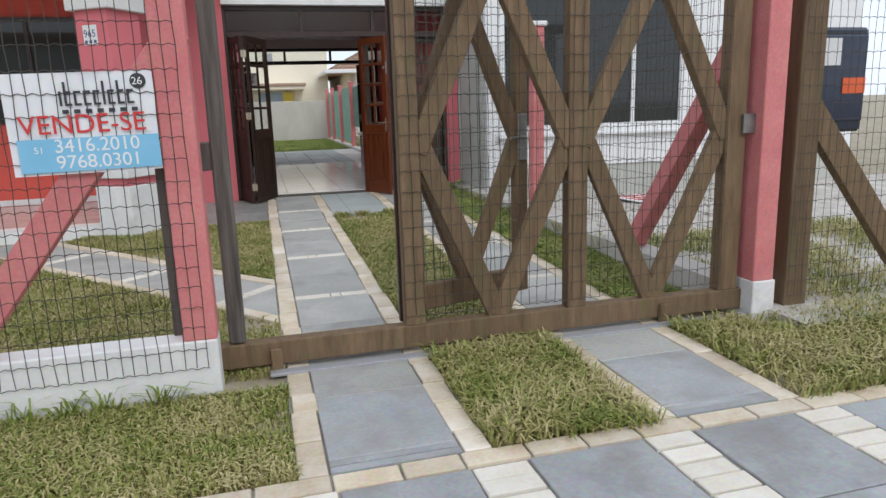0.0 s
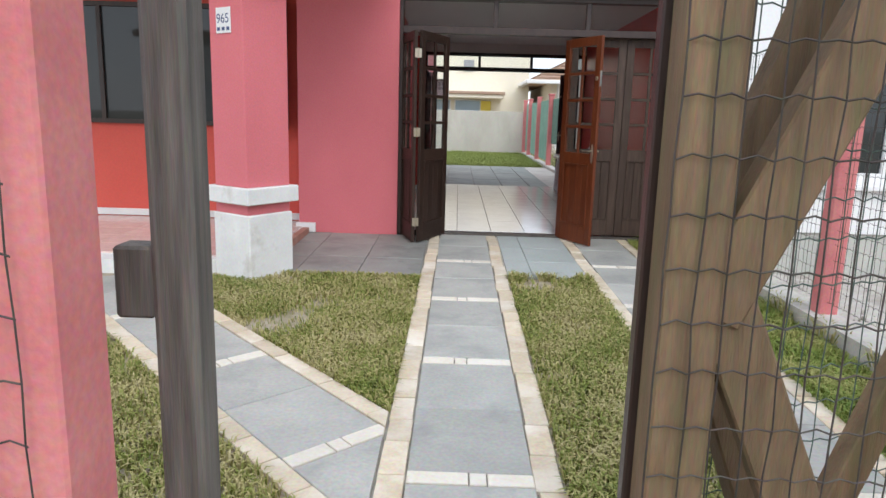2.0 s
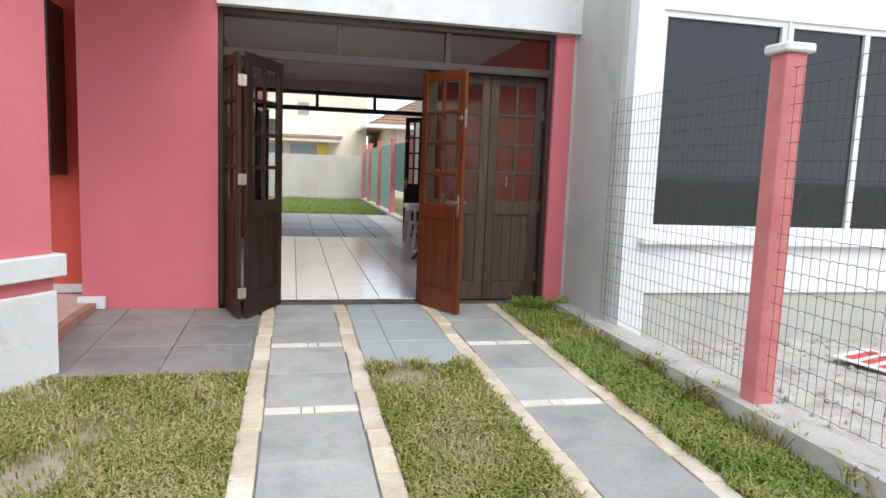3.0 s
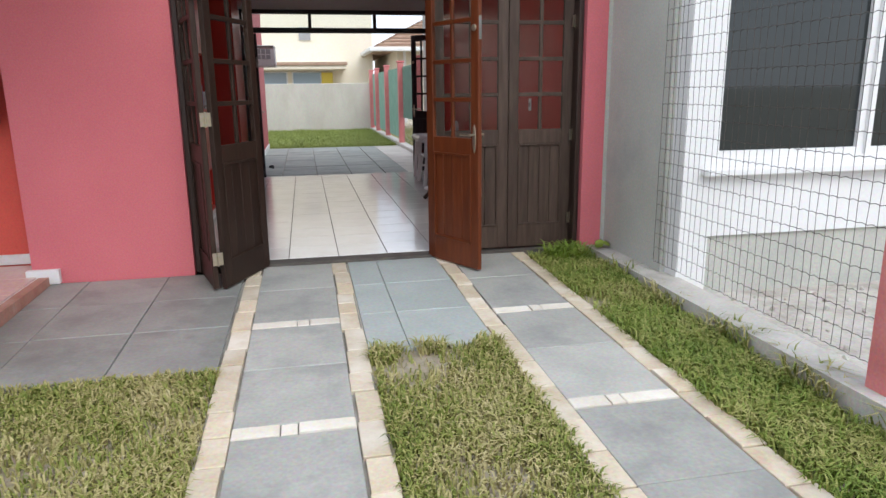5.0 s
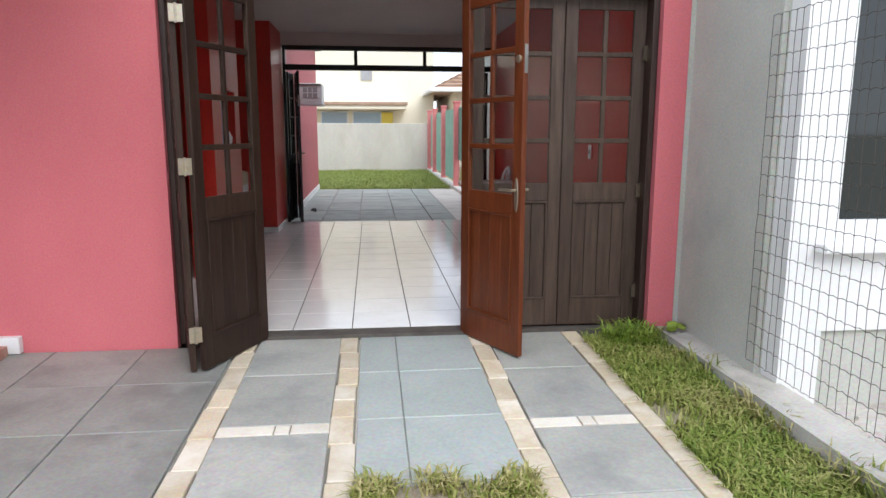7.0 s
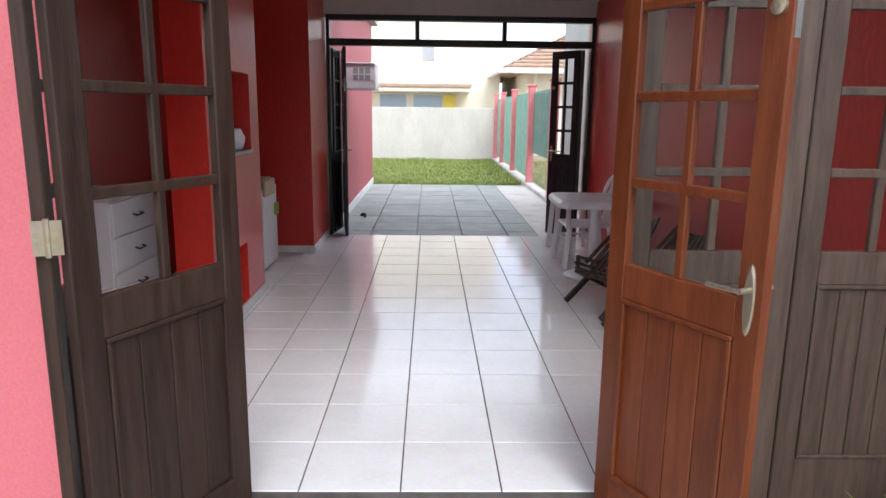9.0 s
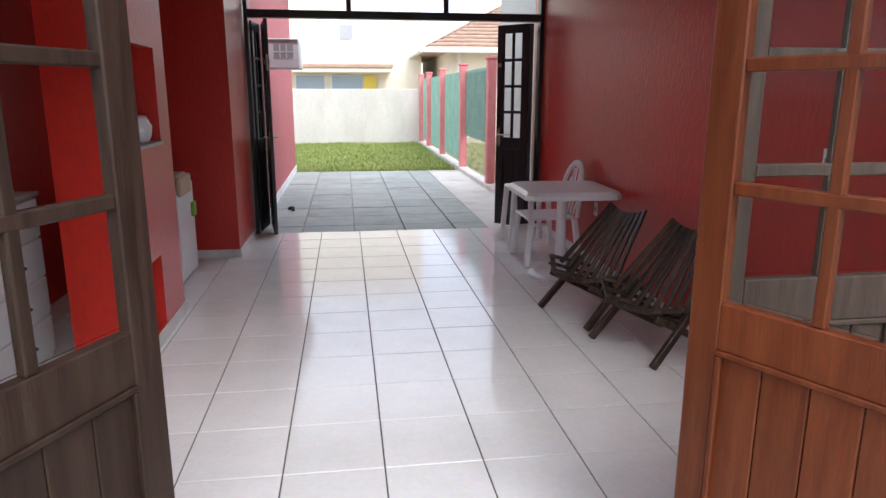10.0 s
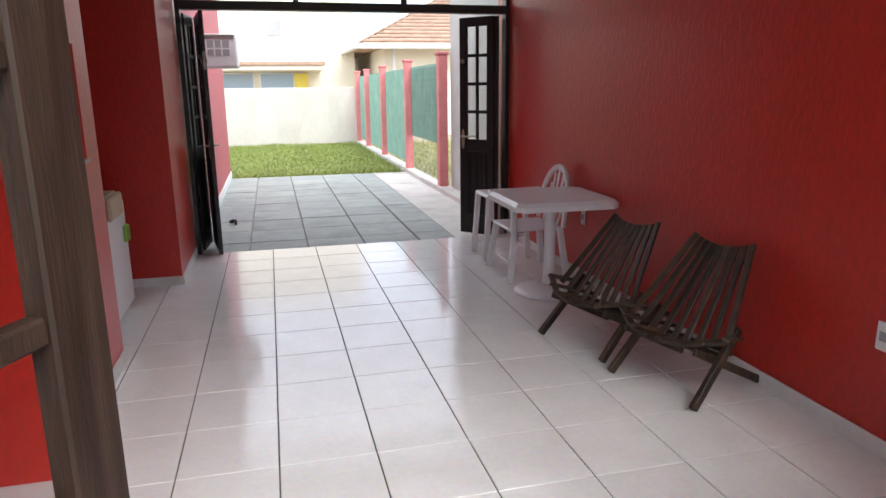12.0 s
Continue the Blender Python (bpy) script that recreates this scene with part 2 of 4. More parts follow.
def add_box(bm, x0, x1, y0, y1, z0, z1, bev=0.0, m=None):
    """A box, its edges chamfered by bev."""
    made = bmesh.ops.create_cube(bm, size=1)["verts"]
    t = Matrix.Translation(((x0 + x1) / 2, (y0 + y1) / 2, (z0 + z1) / 2)) @ Matrix.Diagonal((abs(x1 - x0), abs(y1 - y0), abs(z1 - z0), 1))
    bmesh.ops.transform(bm, matrix=(m @ t) if m else t, verts=made)
    if bev:
        edges = list({e for v in made for e in v.link_edges})
        bmesh.ops.bevel(bm, geom=edges, offset=bev, segments=1, affect="EDGES")
    return bm


def box(*a, bev=0.0, m=None):
    return add_box(bmesh.new(), *a, bev=bev, m=m)


def beam(bm, a, b, w, d, up=(0, 1, 0), bev=0.004):
    """A squared timber from a to b; d is measured along up, w across it."""
    a, b = Vector(a), Vector(b)
    z = (b - a).normalized()
    y = Vector(up)
    y = (y - y.dot(z) * z).normalized()
    x = y.cross(z)
    m = Matrix((x, y, z)).transposed().to_4x4()
    m.translation = (a + b) / 2
    h = (b - a).length / 2
    return add_box(bm, -w / 2, w / 2, -d / 2, d / 2, -h, h, bev=bev, m=m)


def rod(bm, a, b, r, n=6, r2=None):
    a, b = Vector(a), Vector(b)
    q = (b - a).to_track_quat("Z", "Y").to_matrix().to_4x4()
    q.translation = (a + b) / 2
    bmesh.ops.create_cone(bm, cap_ends=True, segments=n, radius1=r, radius2=r if r2 is None else r2, depth=(b - a).length, matrix=q)
    return bm


def prism(pts, z0, z1, bm=None):
    """A slab with the outline pts."""
    bm = bm or bmesh.new()
    lo = [bm.verts.new((x, y, z0)) for x, y in pts]
    hi = [bm.verts.new((x, y, z1)) for x, y in pts]
    bm.faces.new(hi)
    bm.faces.new(lo[::-1])
    k = len(pts)
    for i in range(k):
        bm.faces.new((lo[i], lo[(i + 1) % k], hi[(i + 1) % k], hi[i]))
    bmesh.ops.recalc_face_normals(bm, faces=bm.faces)
    return bm


def lathe(profile, n=24, bm=None):
    """A turned body from (radius, height) rows."""
    bm = bm or bmesh.new()
    rings = [[bm.verts.new((r * math.cos(2 * math.pi * i / n), r * math.sin(2 * math.pi * i / n), z)) for i in range(n)] for r, z in profile]
    for a, b in zip(rings, rings[1:]):
        for i in range(n):
            bm.faces.new((a[i], a[(i + 1) % n], b[(i + 1) % n], b[i]))
    bm.faces.new(rings[0][::-1])
    bm.faces.new(rings[-1])
    return bm


def text_mesh(words, size, name, material, parent, m, label=""):
    c = bpy.data.curves.new(name, "FONT")
    c.body, c.size, c.extrude, c.align_x = words, size, 0.0006, "LEFT"
    tmp = bpy.data.objects.new(name, c)
    me = bpy.data.meshes.new_from_object(tmp)
    bpy.data.objects.remove(tmp)
    bpy.data.curves.remove(c)
    me.materials.clear()
    me.materials.append(material)
    ob = new(name, me)
    ob.parent = parent
    ob.matrix_local = m
    if label:
        ob["label"] = label
    return ob


def gz(y):
    """Height of the front yard, which falls gently towards the street."""
    return -0.157 if y < 3.5 else (-0.03 if y > 9.25 else -0.03 - 0.0221 * (9.25 - y))


SLOPE = math.atan(0.0221)


# ---- large structure ----
structure("ground", prism([(-400, -400), (400, -400), (400, 3.5), (400, 9.25), (400, 600), (-400, 600)], -0.6, -0.2), SOIL, "bare sandy soil under the lawns")
bm = bmesh.new()
for y0, y1 in ((-6, 3.5), (3.5, 9.25)):
    vs = [bm.verts.new((x, y, gz(y) - 0.02)) for x, y in ((-7, y0), (2.7, y0), (2.7, y1), (-7, y1))]
    bm.faces.new(vs)
structure("yard_soil", bm, SOIL, "sandy soil of the sloping front yard", "ground")
structure("neighbour_ground", box(2.86, 12, 2.4, 8.2, -0.35, -0.12), RUBBLE, "rubble-strewn bare ground beside the white house", "ground")
structure("road", box(-40, 40, -20, -1.6, -0.4, -0.24), CONCRETE, "grey street surface beyond the pavement", "road")
structure("floor", box(-1.7, 2.65, 9.36, 15.14, -0.12, -0.006), GROUT, "cream ceramic tiled floor with dark grout", "floor")
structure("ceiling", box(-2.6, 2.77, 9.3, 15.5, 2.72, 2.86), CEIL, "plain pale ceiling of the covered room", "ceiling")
W = structure
W("wall_front_left", box(-1.62, -0.5, 9.25, 9.42, -0.03, 2.95), PINK, "pink painted rendered front wall")
W("wall_front_return", box(-1.62, -1.47, 9.42, 9.62, -0.03, 2.95), PINK, "pink return of the front wall")
W("wall_veranda", box(-7, -1.47, 9.62, 9.78, -0.03, 2.95), PINK_DARK, "orange-red veranda wall")
W("wall_front_right", box(2.605, 2.785, 9.25, 9.42, -0.06, 2.62), PINK, "narrow pink pilaster beside the door")
W("lintel", box(-0.5, 2.84, 9.18, 9.42, 2.62, 3.0), WHITE_OLD, "off-white beam above the folding doors", "beam")
W("wall_right", box(2.6, 2.76, 9.42, 15.5, -0.05, 2.75), RED_WALL, "glossy red textured wall")
W("wall_left_near", box(-2.4, -1.47, 9.79, 9.9, -0.05, 2.75), RED_WALL, "red wall beside the entrance")
W("wall_left", box(-1.78, -1.63, 9.9, 14.1, -0.05, 2.75), RED_WALL, "red wall of the side alcove")
W("wall_nib", box(-1.78, -0.515, 14.1, 15.3, -0.05, 2.75), RED_WALL, "red wall block beside the rear doors")
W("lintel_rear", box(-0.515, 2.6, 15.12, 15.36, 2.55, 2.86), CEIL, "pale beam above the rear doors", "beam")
W("wall_rear_house", box(-1.7, -0.53, 15.3, 21.7, -0.1, 3.2), PINK_REAR, "rough pink rear house wall facing the yard")
W("trim_rear_skirting", box(-0.53, -0.512, 15.8, 21.7, -0.08, 0.06), WHITE_OLD, "white painted plinth", "baseboard")
# counter block with a cooking niche in the left wall
bm = box(-0.89, -0.65, 11.25, 11.62, -0.02, 2.72)
add_box(bm, -0.89, -0.65, 12.26, 12.5, -0.02, 2.72)
add_box(bm, -0.89, -0.65, 11.62, 12.26, 0.51, 1.16)
add_box(bm, -0.89, -0.65, 11.62, 12.26, 1.73, 2.72)
add_box(bm, -0.89, -0.65, 12.03, 12.26, -0.02, 0.51)
add_box(bm, -0.89, -0.65, 11.62, 12.03, -0.02, 0.08)
add_box(bm, -0.89, -0.86, 11.62, 12.03, 0.08, 0.51)
add_box(bm, -0.89, -0.86, 11.62, 12.26, 1.16, 1.73)
W("wall_niche", bm, RED_WALL, "red textured masonry block with open niches", "wall")
W("trim_niche_sill", box(-0.86, -0.635, 11.62, 12.26, 1.161, 1.18), PLASTIC_GREY, "grey stone sill of the niche", "sill")
for i, a in enumerate(((2.585, 2.599, 9.45, 15.13, 0, 0.075), (-0.65, -0.635, 11.25, 12.52, 0, 0.075), (-1.6, -0.5, 14.085, 14.1, 0, 0.07), (-0.515, -0.5, 14.1, 15.13, 0, 0.07), (-1.64, -1.621, 9.3, 9.6, 0.045, 0.12), (-6, -1.63, 9.605, 9.62, 0.05, 0.13))):
    W("baseboard_%d" % (i + 1), box(*a, bev=0.003), WHITE_OLD, "white tile skirting along the wall", "baseboard")
W("trim_front_skirting", box(-1.65, -1.43, 9.2, 9.25, -0.02, 0.085, bev=0.004), WHITE, "white stone plinth end", "baseboard")
W("threshold", box(-0.5, 2.6, 9.37, 9.505, -0.09, -0.012, bev=0.004), MARBLE, "worn mottled stone threshold", "threshold")
W("veranda_roof", box(-7, -0.5, 6.9, 9.62, 2.95, 3.1), WHITE_OLD, "white veranda roof slab", "roof")
W("roof_slab", box(-7, 2.77, 9.43, 15.7, 3.2, 3.35), CONCRETE, "flat concrete roof of the house", "roof")
W("roof_slab_rear", box(-7, -0.4, 15.7, 21.8, 3.2, 3.35), CONCRETE, "flat concrete roof over the rear rooms", "roof")
# raised veranda with a slanted corner
TER = [(-7, 7.25), (-2.15, 7.25), (-1.57, 7.62), (-1.57, 9.6), (-7, 9.6)]
W("veranda_floor", prism(TER, -0.2, 0.03), WHITE_OLD, "white edged raised veranda base", "floor")
W("veranda_edge", prism([(-1.57, 7.7), (-1.5, 7.7), (-1.5, 9.24), (-1.57, 9.24)], -0.1, 0.035), BRICK_RED, "terracotta coping of the veranda", "edge")

# neighbouring white house
bm = box(2.93, 3.085, 8.15, 8.3, -0.15, 4.2)
add_box(bm, 4.27, 4.285, 8.15, 8.3, 0.845, 2.66)
add_box(bm, 3.085, 9, 8.15, 8.3, 0.31, 0.845)
add_box(bm, 3.085, 9, 8.15, 8.3, 2.66, 4.2)
add_box(bm, 5.9, 9, 8.15, 8.3, 0.845, 2.66)
add_box(bm, 3.085, 9, 8.2, 8.3, -0.15, 0.31)
W("wall_neighbour_front", bm, WHITE, "white painted facade of the neighbouring house", "wall")
W("wall_neighbour_plinth", box(3.086, 9, 8.18, 8.2, -0.15, 0.308), GREY_WALL, "grey unpainted base of the facade", "wall")
W("wall_neighbour_side", box(2.82, 2.93, 8.3, 9.25, -0.15, 4.2), GREY_WALL, "unpainted grey rendered side wall", "wall")
W("wall_neighbour_edge", box(2.86, 2.93, 8.15, 8.3, -0.15, 4.2), WHITE, "white painted wall corner", "wall")
W("wall_neighbour_rest", box(2.787, 2.82, 9.25, 9.4, -0.1, 4.2), GREY_WALL, "grey render beside the pilaster", "wall")
W("wall_neighbour_rear", box(2.93, 3.07, 15.5, 18.7, -0.15, 3.6), GREY_WALL, "pale grey neighbouring wall", "wall")
W("neighbour_roof", box(2.82, 9, 8.3, 15.5, 4.2, 4.35), CONCRETE, "flat roof of the neighbouring house", "roof")
W("wall_back", box(-8, 2.85, 29.2, 29.4, -0.3, 1.6, bev=0.01), BACK_WALL, "stained cream garden wall", "wall")
W("rear_curb", box(2.73, 2.93, 15.5, 29.2, -0.2, 0.02, bev=0.012), CONCRETE, "low concrete kerb under the garden fence", "kerb")
W("side_curb", prism([(2.66, 9.24), (2.66, 2.95), (2.88, 2.95), (2.88, 9.24)], -0.25, 0.03), CONCRETE, "rough concrete kerb along the side fence", "kerb")
W("side_yard", box(2.1, 2.73, 15.27, 21.5, -0.2, -0.058), CONCRETE, "bare concrete strip beside the paving", "pavement")
YARD = W("rear_paving", box(-0.53, 2.099, 15.14, 21.5, -0.2, -0.075), MORTAR, "slate paving behind the house", "pavement")
W("rear_soil", box(-8, 12, 15.4, 60, -0.3, -0.12), SOIL, "soil of the rear garden", "ground")


def window_frame(name, x0, x1, z0, z1, y, label, mat=WHITE, glassm=DARK_GLASS, n=2):
    w = thing(name, label, "window", None, "", "structure")
    bm = box(x0, x1, y - 0.03, y + 0.05, z0, z0 + 0.05)
    add_box(bm, x0, x1, y - 0.03, y + 0.05, z1 - 0.05, z1)
    for i in range(n + 1):
        x = x0 + (x1 - x0 - 0.05) * i / n
        add_box(bm, x, x + 0.05, y - 0.027, y + 0.047, z0 + 0.05, z1 - 0.05)
    part("window_frame", bm, mat, w)
    for i in range(n):
        a = x0 + 0.05 + (x1 - x0 - 0.05) * i / n
        part("pane", box(a, a + (x1 - x0 - 0.05) / n - 0.05, y + 0.005, y + 0.012, z0 + 0.05, z1 - 0.05), glassm, w, "dark reflecting glass pane")
    return w


w1 = window_frame("window_1", 3.085, 4.27, 0.845, 2.66, 8.2, "white framed dark window of the neighbouring house", n=1)
part("window_sill", box(3.0, 5.98, 8.06, 8.15, 0.735, 0.785, bev=0.008), WHITE, w1)
window_frame("window_2", 4.285, 5.9, 0.845, 2.66, 8.2, "wide white framed dark window", n=2)
w3 = window_frame("window_3", -6, -1.95, 1.14, 2.5, 9.6, "dark wooden veranda window with open shutters", WOOD_DARK, n=4)
for x in (-2.0, -1.86):
    part("shutter", box(x, x + 0.05, 9.12 + (x + 2) * 0.4, 9.6, 1.12, 2.55, bev=0.005), WOOD_DARK, w3)

# ---- folding doors ----
HT = 2.21


def door_panel(m, w, wood, glassm=GLASS, handle=0, label="dark wooden folding door panel with small panes", name="door_panel", top=HT):
    """One panel of a folding door, from its local x 0 to w; handle: the side on which it sits, +1 right, -1 left."""
    d = thing(name, label, "door", m, "folding door panels")
    t, st = 0.036, 0.085
    for x in (0, w - st):
        part("stile", box(x, x + st, -t / 2, t / 2, 0.012, top, bev=0.004), wood, d)
    for z0, z1 in ((0.012, 0.2), (0.88, 1.0), (top - 0.09, top)):
        part("rail", box(st, w - st, -t / 2 + 0.001, t / 2 - 0.001, z0, z1, bev=0.003), wood, d)
    part("muntin", box(w / 2 - 0.015, w / 2 + 0.015, -0.013, 0.013, 1.0, top - 0.09, bev=0.004), wood, d)
    ph = (top - 0.09 - 1.0) / 4
    for k in range(1, 4):
        z = 1.0 + ph * k
        part("muntin", box(st, w - st, -0.014, 0.014, z - 0.016, z + 0.016, bev=0.004), wood, d)
    for k in range(4):
        for a, b in ((st, w / 2 - 0.015), (w / 2 + 0.015, w - st)):
            g = part("pane", box(a - 0.004, b + 0.004, -0.002, 0.002, 1.0 + ph * k + 0.012, 1.0 + ph * (k + 1) - 0.012), glassm, d)
            g.visible_shadow = False
    n = 4
    bw = (w - 2 * st) / n
    for k in range(n):
        part("board", box(st + bw * k + 0.0015, st + bw * (k + 1) - 0.0015, -0.009, 0.009, 0.2, 0.88, bev=0.003), wood, d)
    for s in (-1, 1):
        bm = bmesh.new()
        for a in ((st, w - st, 0.2, 0.215), (st, w - st, 0.865, 0.88), (st, st + 0.015, 0.215, 0.865), (w - st - 0.015, w - st, 0.215, 0.865)):
            add_box(bm, a[0], a[1], s * 0.009, s * 0.024, a[2], a[3], bev=0.003)
        part("moulding", bm, wood, d)
    if handle:
        x = w - st / 2 if handle > 0 else st / 2
        for s in (-1, 1):
            p = part("handle_plate", lathe([(0.02, 0), (0.02, 0.003), (0.016, 0.006)], 16), METAL, d, "worn brass escutcheon")
            p.matrix_local = Matrix.Translation((x, s * t / 2, 1.0)) @ Matrix.Rotation(radians(-90 * s), 4, "X") @ Matrix.Diagonal((0.95, 5.2, 1, 1))
            bm = rod(bmesh.new(), (x, s * t / 2, 1.03), (x, s * (t / 2 + 0.05), 1.03), 0.009, 10)
            rod(bm, (x, s * (t / 2 + 0.045), 1.03), (x - handle * 0.11, s * (t / 2 + 0.045), 1.028), 0.008, 10)
            part("lever", bm, METAL, d, "brass lever handle")
            p = part("deadbolt", lathe([(0.024, 0), (0.022, 0.01), (0.01, 0.012)], 16), METAL, d)
            p.matrix_local = Matrix.Translation((x, s * t / 2, 1.78)) @ Matrix.Rotation(radians(-90 * s), 4, "X")
        xe = w if handle > 0 else 0
        part("strike_plate", box(xe - 0.001, xe + 0.002, -0.012, 0.012, 1.7, 1.86), STEEL, d)
    return d


def from_to(a, b, z=-0.03):
    ang = math.degrees(math.atan2(b[1] - a[1], b[0] - a[0]))
    return pose(a[0], a[1], z, 0, 0, ang), math.hypot(b[0] - a[0], b[1] - a[1])


def hinge(x, y, z):
    bm = rod(bmesh.new(), (0, 0, -0.05), (0, 0, 0.05), 0.008, 8)
    add_box(bm, -0.035, 0.035, -0.002, 0.002, -0.045, 0.045)
    h = tagged(link("hinge", bm, METAL), "worn brass butt hinge on a door edge", "hinge", "door hinges")
    h.matrix_world = pose(x, y, z, 0, 0, 20)


m, w = from_to((-0.46, 9.36), (-0.285, 8.78))
door_panel(m, w, WOOD_GREY)
m, w = from_to((-0.235, 8.79), (0.035, 9.38))
door_panel(m, w, WOOD_GREY)
for z in (0.2, 1.15, 1.95):
    hinge(-0.26, 8.765, z)
m, w = from_to((1.35, 9.4), (1.63, 8.84))
door_panel(m, w, WOOD_RED, handle=1, label="varnished red-brown door panel standing open outwards")
m, w = from_to((1.4, 9.42), (2.01, 9.42), 0)
door_panel(m, w, WOOD_LIGHTER, label="lighter brown closed door panel with small panes")
m, w = from_to((2.015, 9.42), (2.56, 9.42), 0)
door_panel(m, w, WOOD_LIGHTER, label="lighter brown closed door panel with small panes")
for x, z in ((2.565, 0.25), (2.565, 0.95), (2.565, 1.85)):
    hinge(x, 9.385, z)
def opening_frame(name, y, wood, z1, label, n):
    f = thing(name, label, "door frame", None, "", "structure")
    for x in (-0.5, 2.56):
        part("jamb", box(x, x + 0.04, y - 0.06, y + 0.06, -0.02, z1, bev=0.004), wood, f)
    part("head", box(-0.46, 2.56, y - 0.06, y + 0.06, z1 - 0.06, z1, bev=0.004), wood, f)
    part("transom_bar", box(-0.46, 2.56, y - 0.06, y + 0.06, HT, HT + 0.075, bev=0.004), wood, f)
    wd = 3.02 / n
    for k in range(1, n):
        part("mullion", box(-0.46 + wd * k - 0.025, -0.46 + wd * k + 0.025, y - 0.04, y + 0.04, HT + 0.075, z1 - 0.06, bev=0.003), wood, f)
    for k in range(n):
        g = part("pane", box(-0.46 + wd * k + 0.026, -0.46 + wd * (k + 1) - 0.026, y - 0.003, y + 0.003, HT + 0.075, z1 - 0.06), GLASS, f, "clear transom pane")
        g.visible_shadow = False
opening_frame("door_1", 9.36, WOOD_DARK, 2.62, "dark wooden frame with a glazed transom", 3)
opening_frame("door_2", 15.2, WOOD_BLACK, 2.55, "black wooden rear door frame with a glazed transom", 3)
for a, b, h in (((2.17, 15.42), (2.44, 15.12), -1), ((2.47, 15.13), (2.53, 15.53), 0), ((-0.46, 15.29), (-0.42, 15.68), 0), ((-0.38, 15.68), (-0.28, 15.06), 1)):
    m, w = from_to(a, b, -0.01)
    door_panel(m, w, WOOD_BLACK, handle=h, label="black folding rear door panel standing open", top=2.2)

# ---- street gate ----
gate = thing("gate", "brown weathered wooden sliding gate with diamond bracing", "gate", None)
GY = 2.86
part("bottom_rail", box(-0.47, 2.74, GY - 0.045, GY + 0.045, -0.125, 0.005, bev=0.006), WOOD_GATE, gate)
part("top_rail", box(-0.47, 2.74, GY - 0.045, GY + 0.045, 1.92, 2.02, bev=0.006), WOOD_GATE, gate)
part("stop_block", box(-0.47, -0.396, GY - 0.02, GY + 0.05, 0.92, 1.06, bev=0.006), WOOD_POST, gate, "dark wooden stop block")
part("post", box(-0.395, -0.31, GY - 0.03, GY + 0.07, 0.005, 1.92, bev=0.012), WOOD_POST, gate, "grey streaked wooden post")
for x0, x1 in ((0.55, 0.665), (1.53, 1.65), (2.56, 2.7)):
    part("stile", box(x0, x1, GY - 0.045, GY + 0.045, 0.005, 1.92, bev=0.006), WOOD_GATE, gate)
part("stop_bead", box(0.535, 0.58, GY + 0.046, GY + 0.085, 0.005, 1.92, bev=0.004), WOOD_DARK, gate, "dark stained stop bead")
for x0, x1 in ((0.65, 1.56), (1.62, 2.58)):
    xm = (x0 + x1) / 2
    for k, (a, b) in enumerate((((x0, 1.05), (xm, 0.0)), ((xm, 0.0), (x1, 1.05)), ((x0, 0.96), (xm, 1.97)), ((xm, 1.97), (x1, 0.96)))):
        part("brace", beam(bmesh.new(), (a[0], GY, a[1]), (b[0], GY, b[1]), 0.112, 0.05 + 0.008 * k, bev=0.005), WOOD_GATE, gate)
for x in (-0.16, 2.17):
    part("roller_block", box(x - 0.03, x + 0.03, GY - 0.075, GY - 0.046, -0.157, -0.03, bev=0.004), WOOD_GATE, gate)
part("latch", box(2.66, 2.76, GY - 0.075, GY - 0.046, 0.98, 1.1, bev=0.006), STEEL, gate, "rusty steel latch")
tagged(link("gate_track", box(-0.2, 2.72, GY - 0.14, GY - 0.07, -0.16, -0.142, bev=0.004), PLASTIC_GREY), "low steel gate track set in the ground", "track")


def wire_net(a, b, z0, z1, step=0.056, rise=0.1, r=0.002, wave=0.006):
    """Crimped square wire netting on the line a to b."""
    bm = bmesh.new()
    L = math.hypot(b[0] - a[0], b[1] - a[1])
    ux, uy = (b[0] - a[0]) / L, (b[1] - a[1]) / L
    rng = random.Random(int(L * 1000))
    n, k = int(L / step), int((z1 - z0) / rise)
    for i in range(n + 1):
        s = i * step + rng.uniform(-0.006, 0.006)
        prev = None
        for j in range(0, k + 1):
            z = z0 + j * rise
            s2 = s + rng.uniform(-1, 1) * 0.004
            q = [bm.verts.new((a[0] + ux * (s2 + c * r) - uy * d * r, a[1] + uy * (s2 + c * r) + ux * d * r, z)) for c, d in ((1, 0), (0, 1), (-1, 0), (0, -1))]
            if prev:
                for e in range(4):
                    bm.faces.new((prev[e], prev[(e + 1) % 4], q[(e + 1) % 4], q[e]))
            prev = q
    for j in range(k + 1):
        z = z0 + j * rise + rng.uniform(-0.006, 0.006)
        prev = None
        for i in range(0, 2 * n + 1):
            s = i * step / 2
            z2 = z + wave * (1 if i % 2 else -1) * rng.uniform(0.2, 1)
            q = [bm.verts.new((a[0] + ux * s - uy * d * r, a[1] + uy * s + ux * d * r, z2 + c * r)) for c, d in ((1, 0), (0, 1), (-1, 0), (0, -1))]
            if prev:
                for e in range(4):
                    bm.faces.new((prev[e], prev[(e + 1) % 4], q[(e + 1) % 4], q[e]))
            prev = q
    return bm


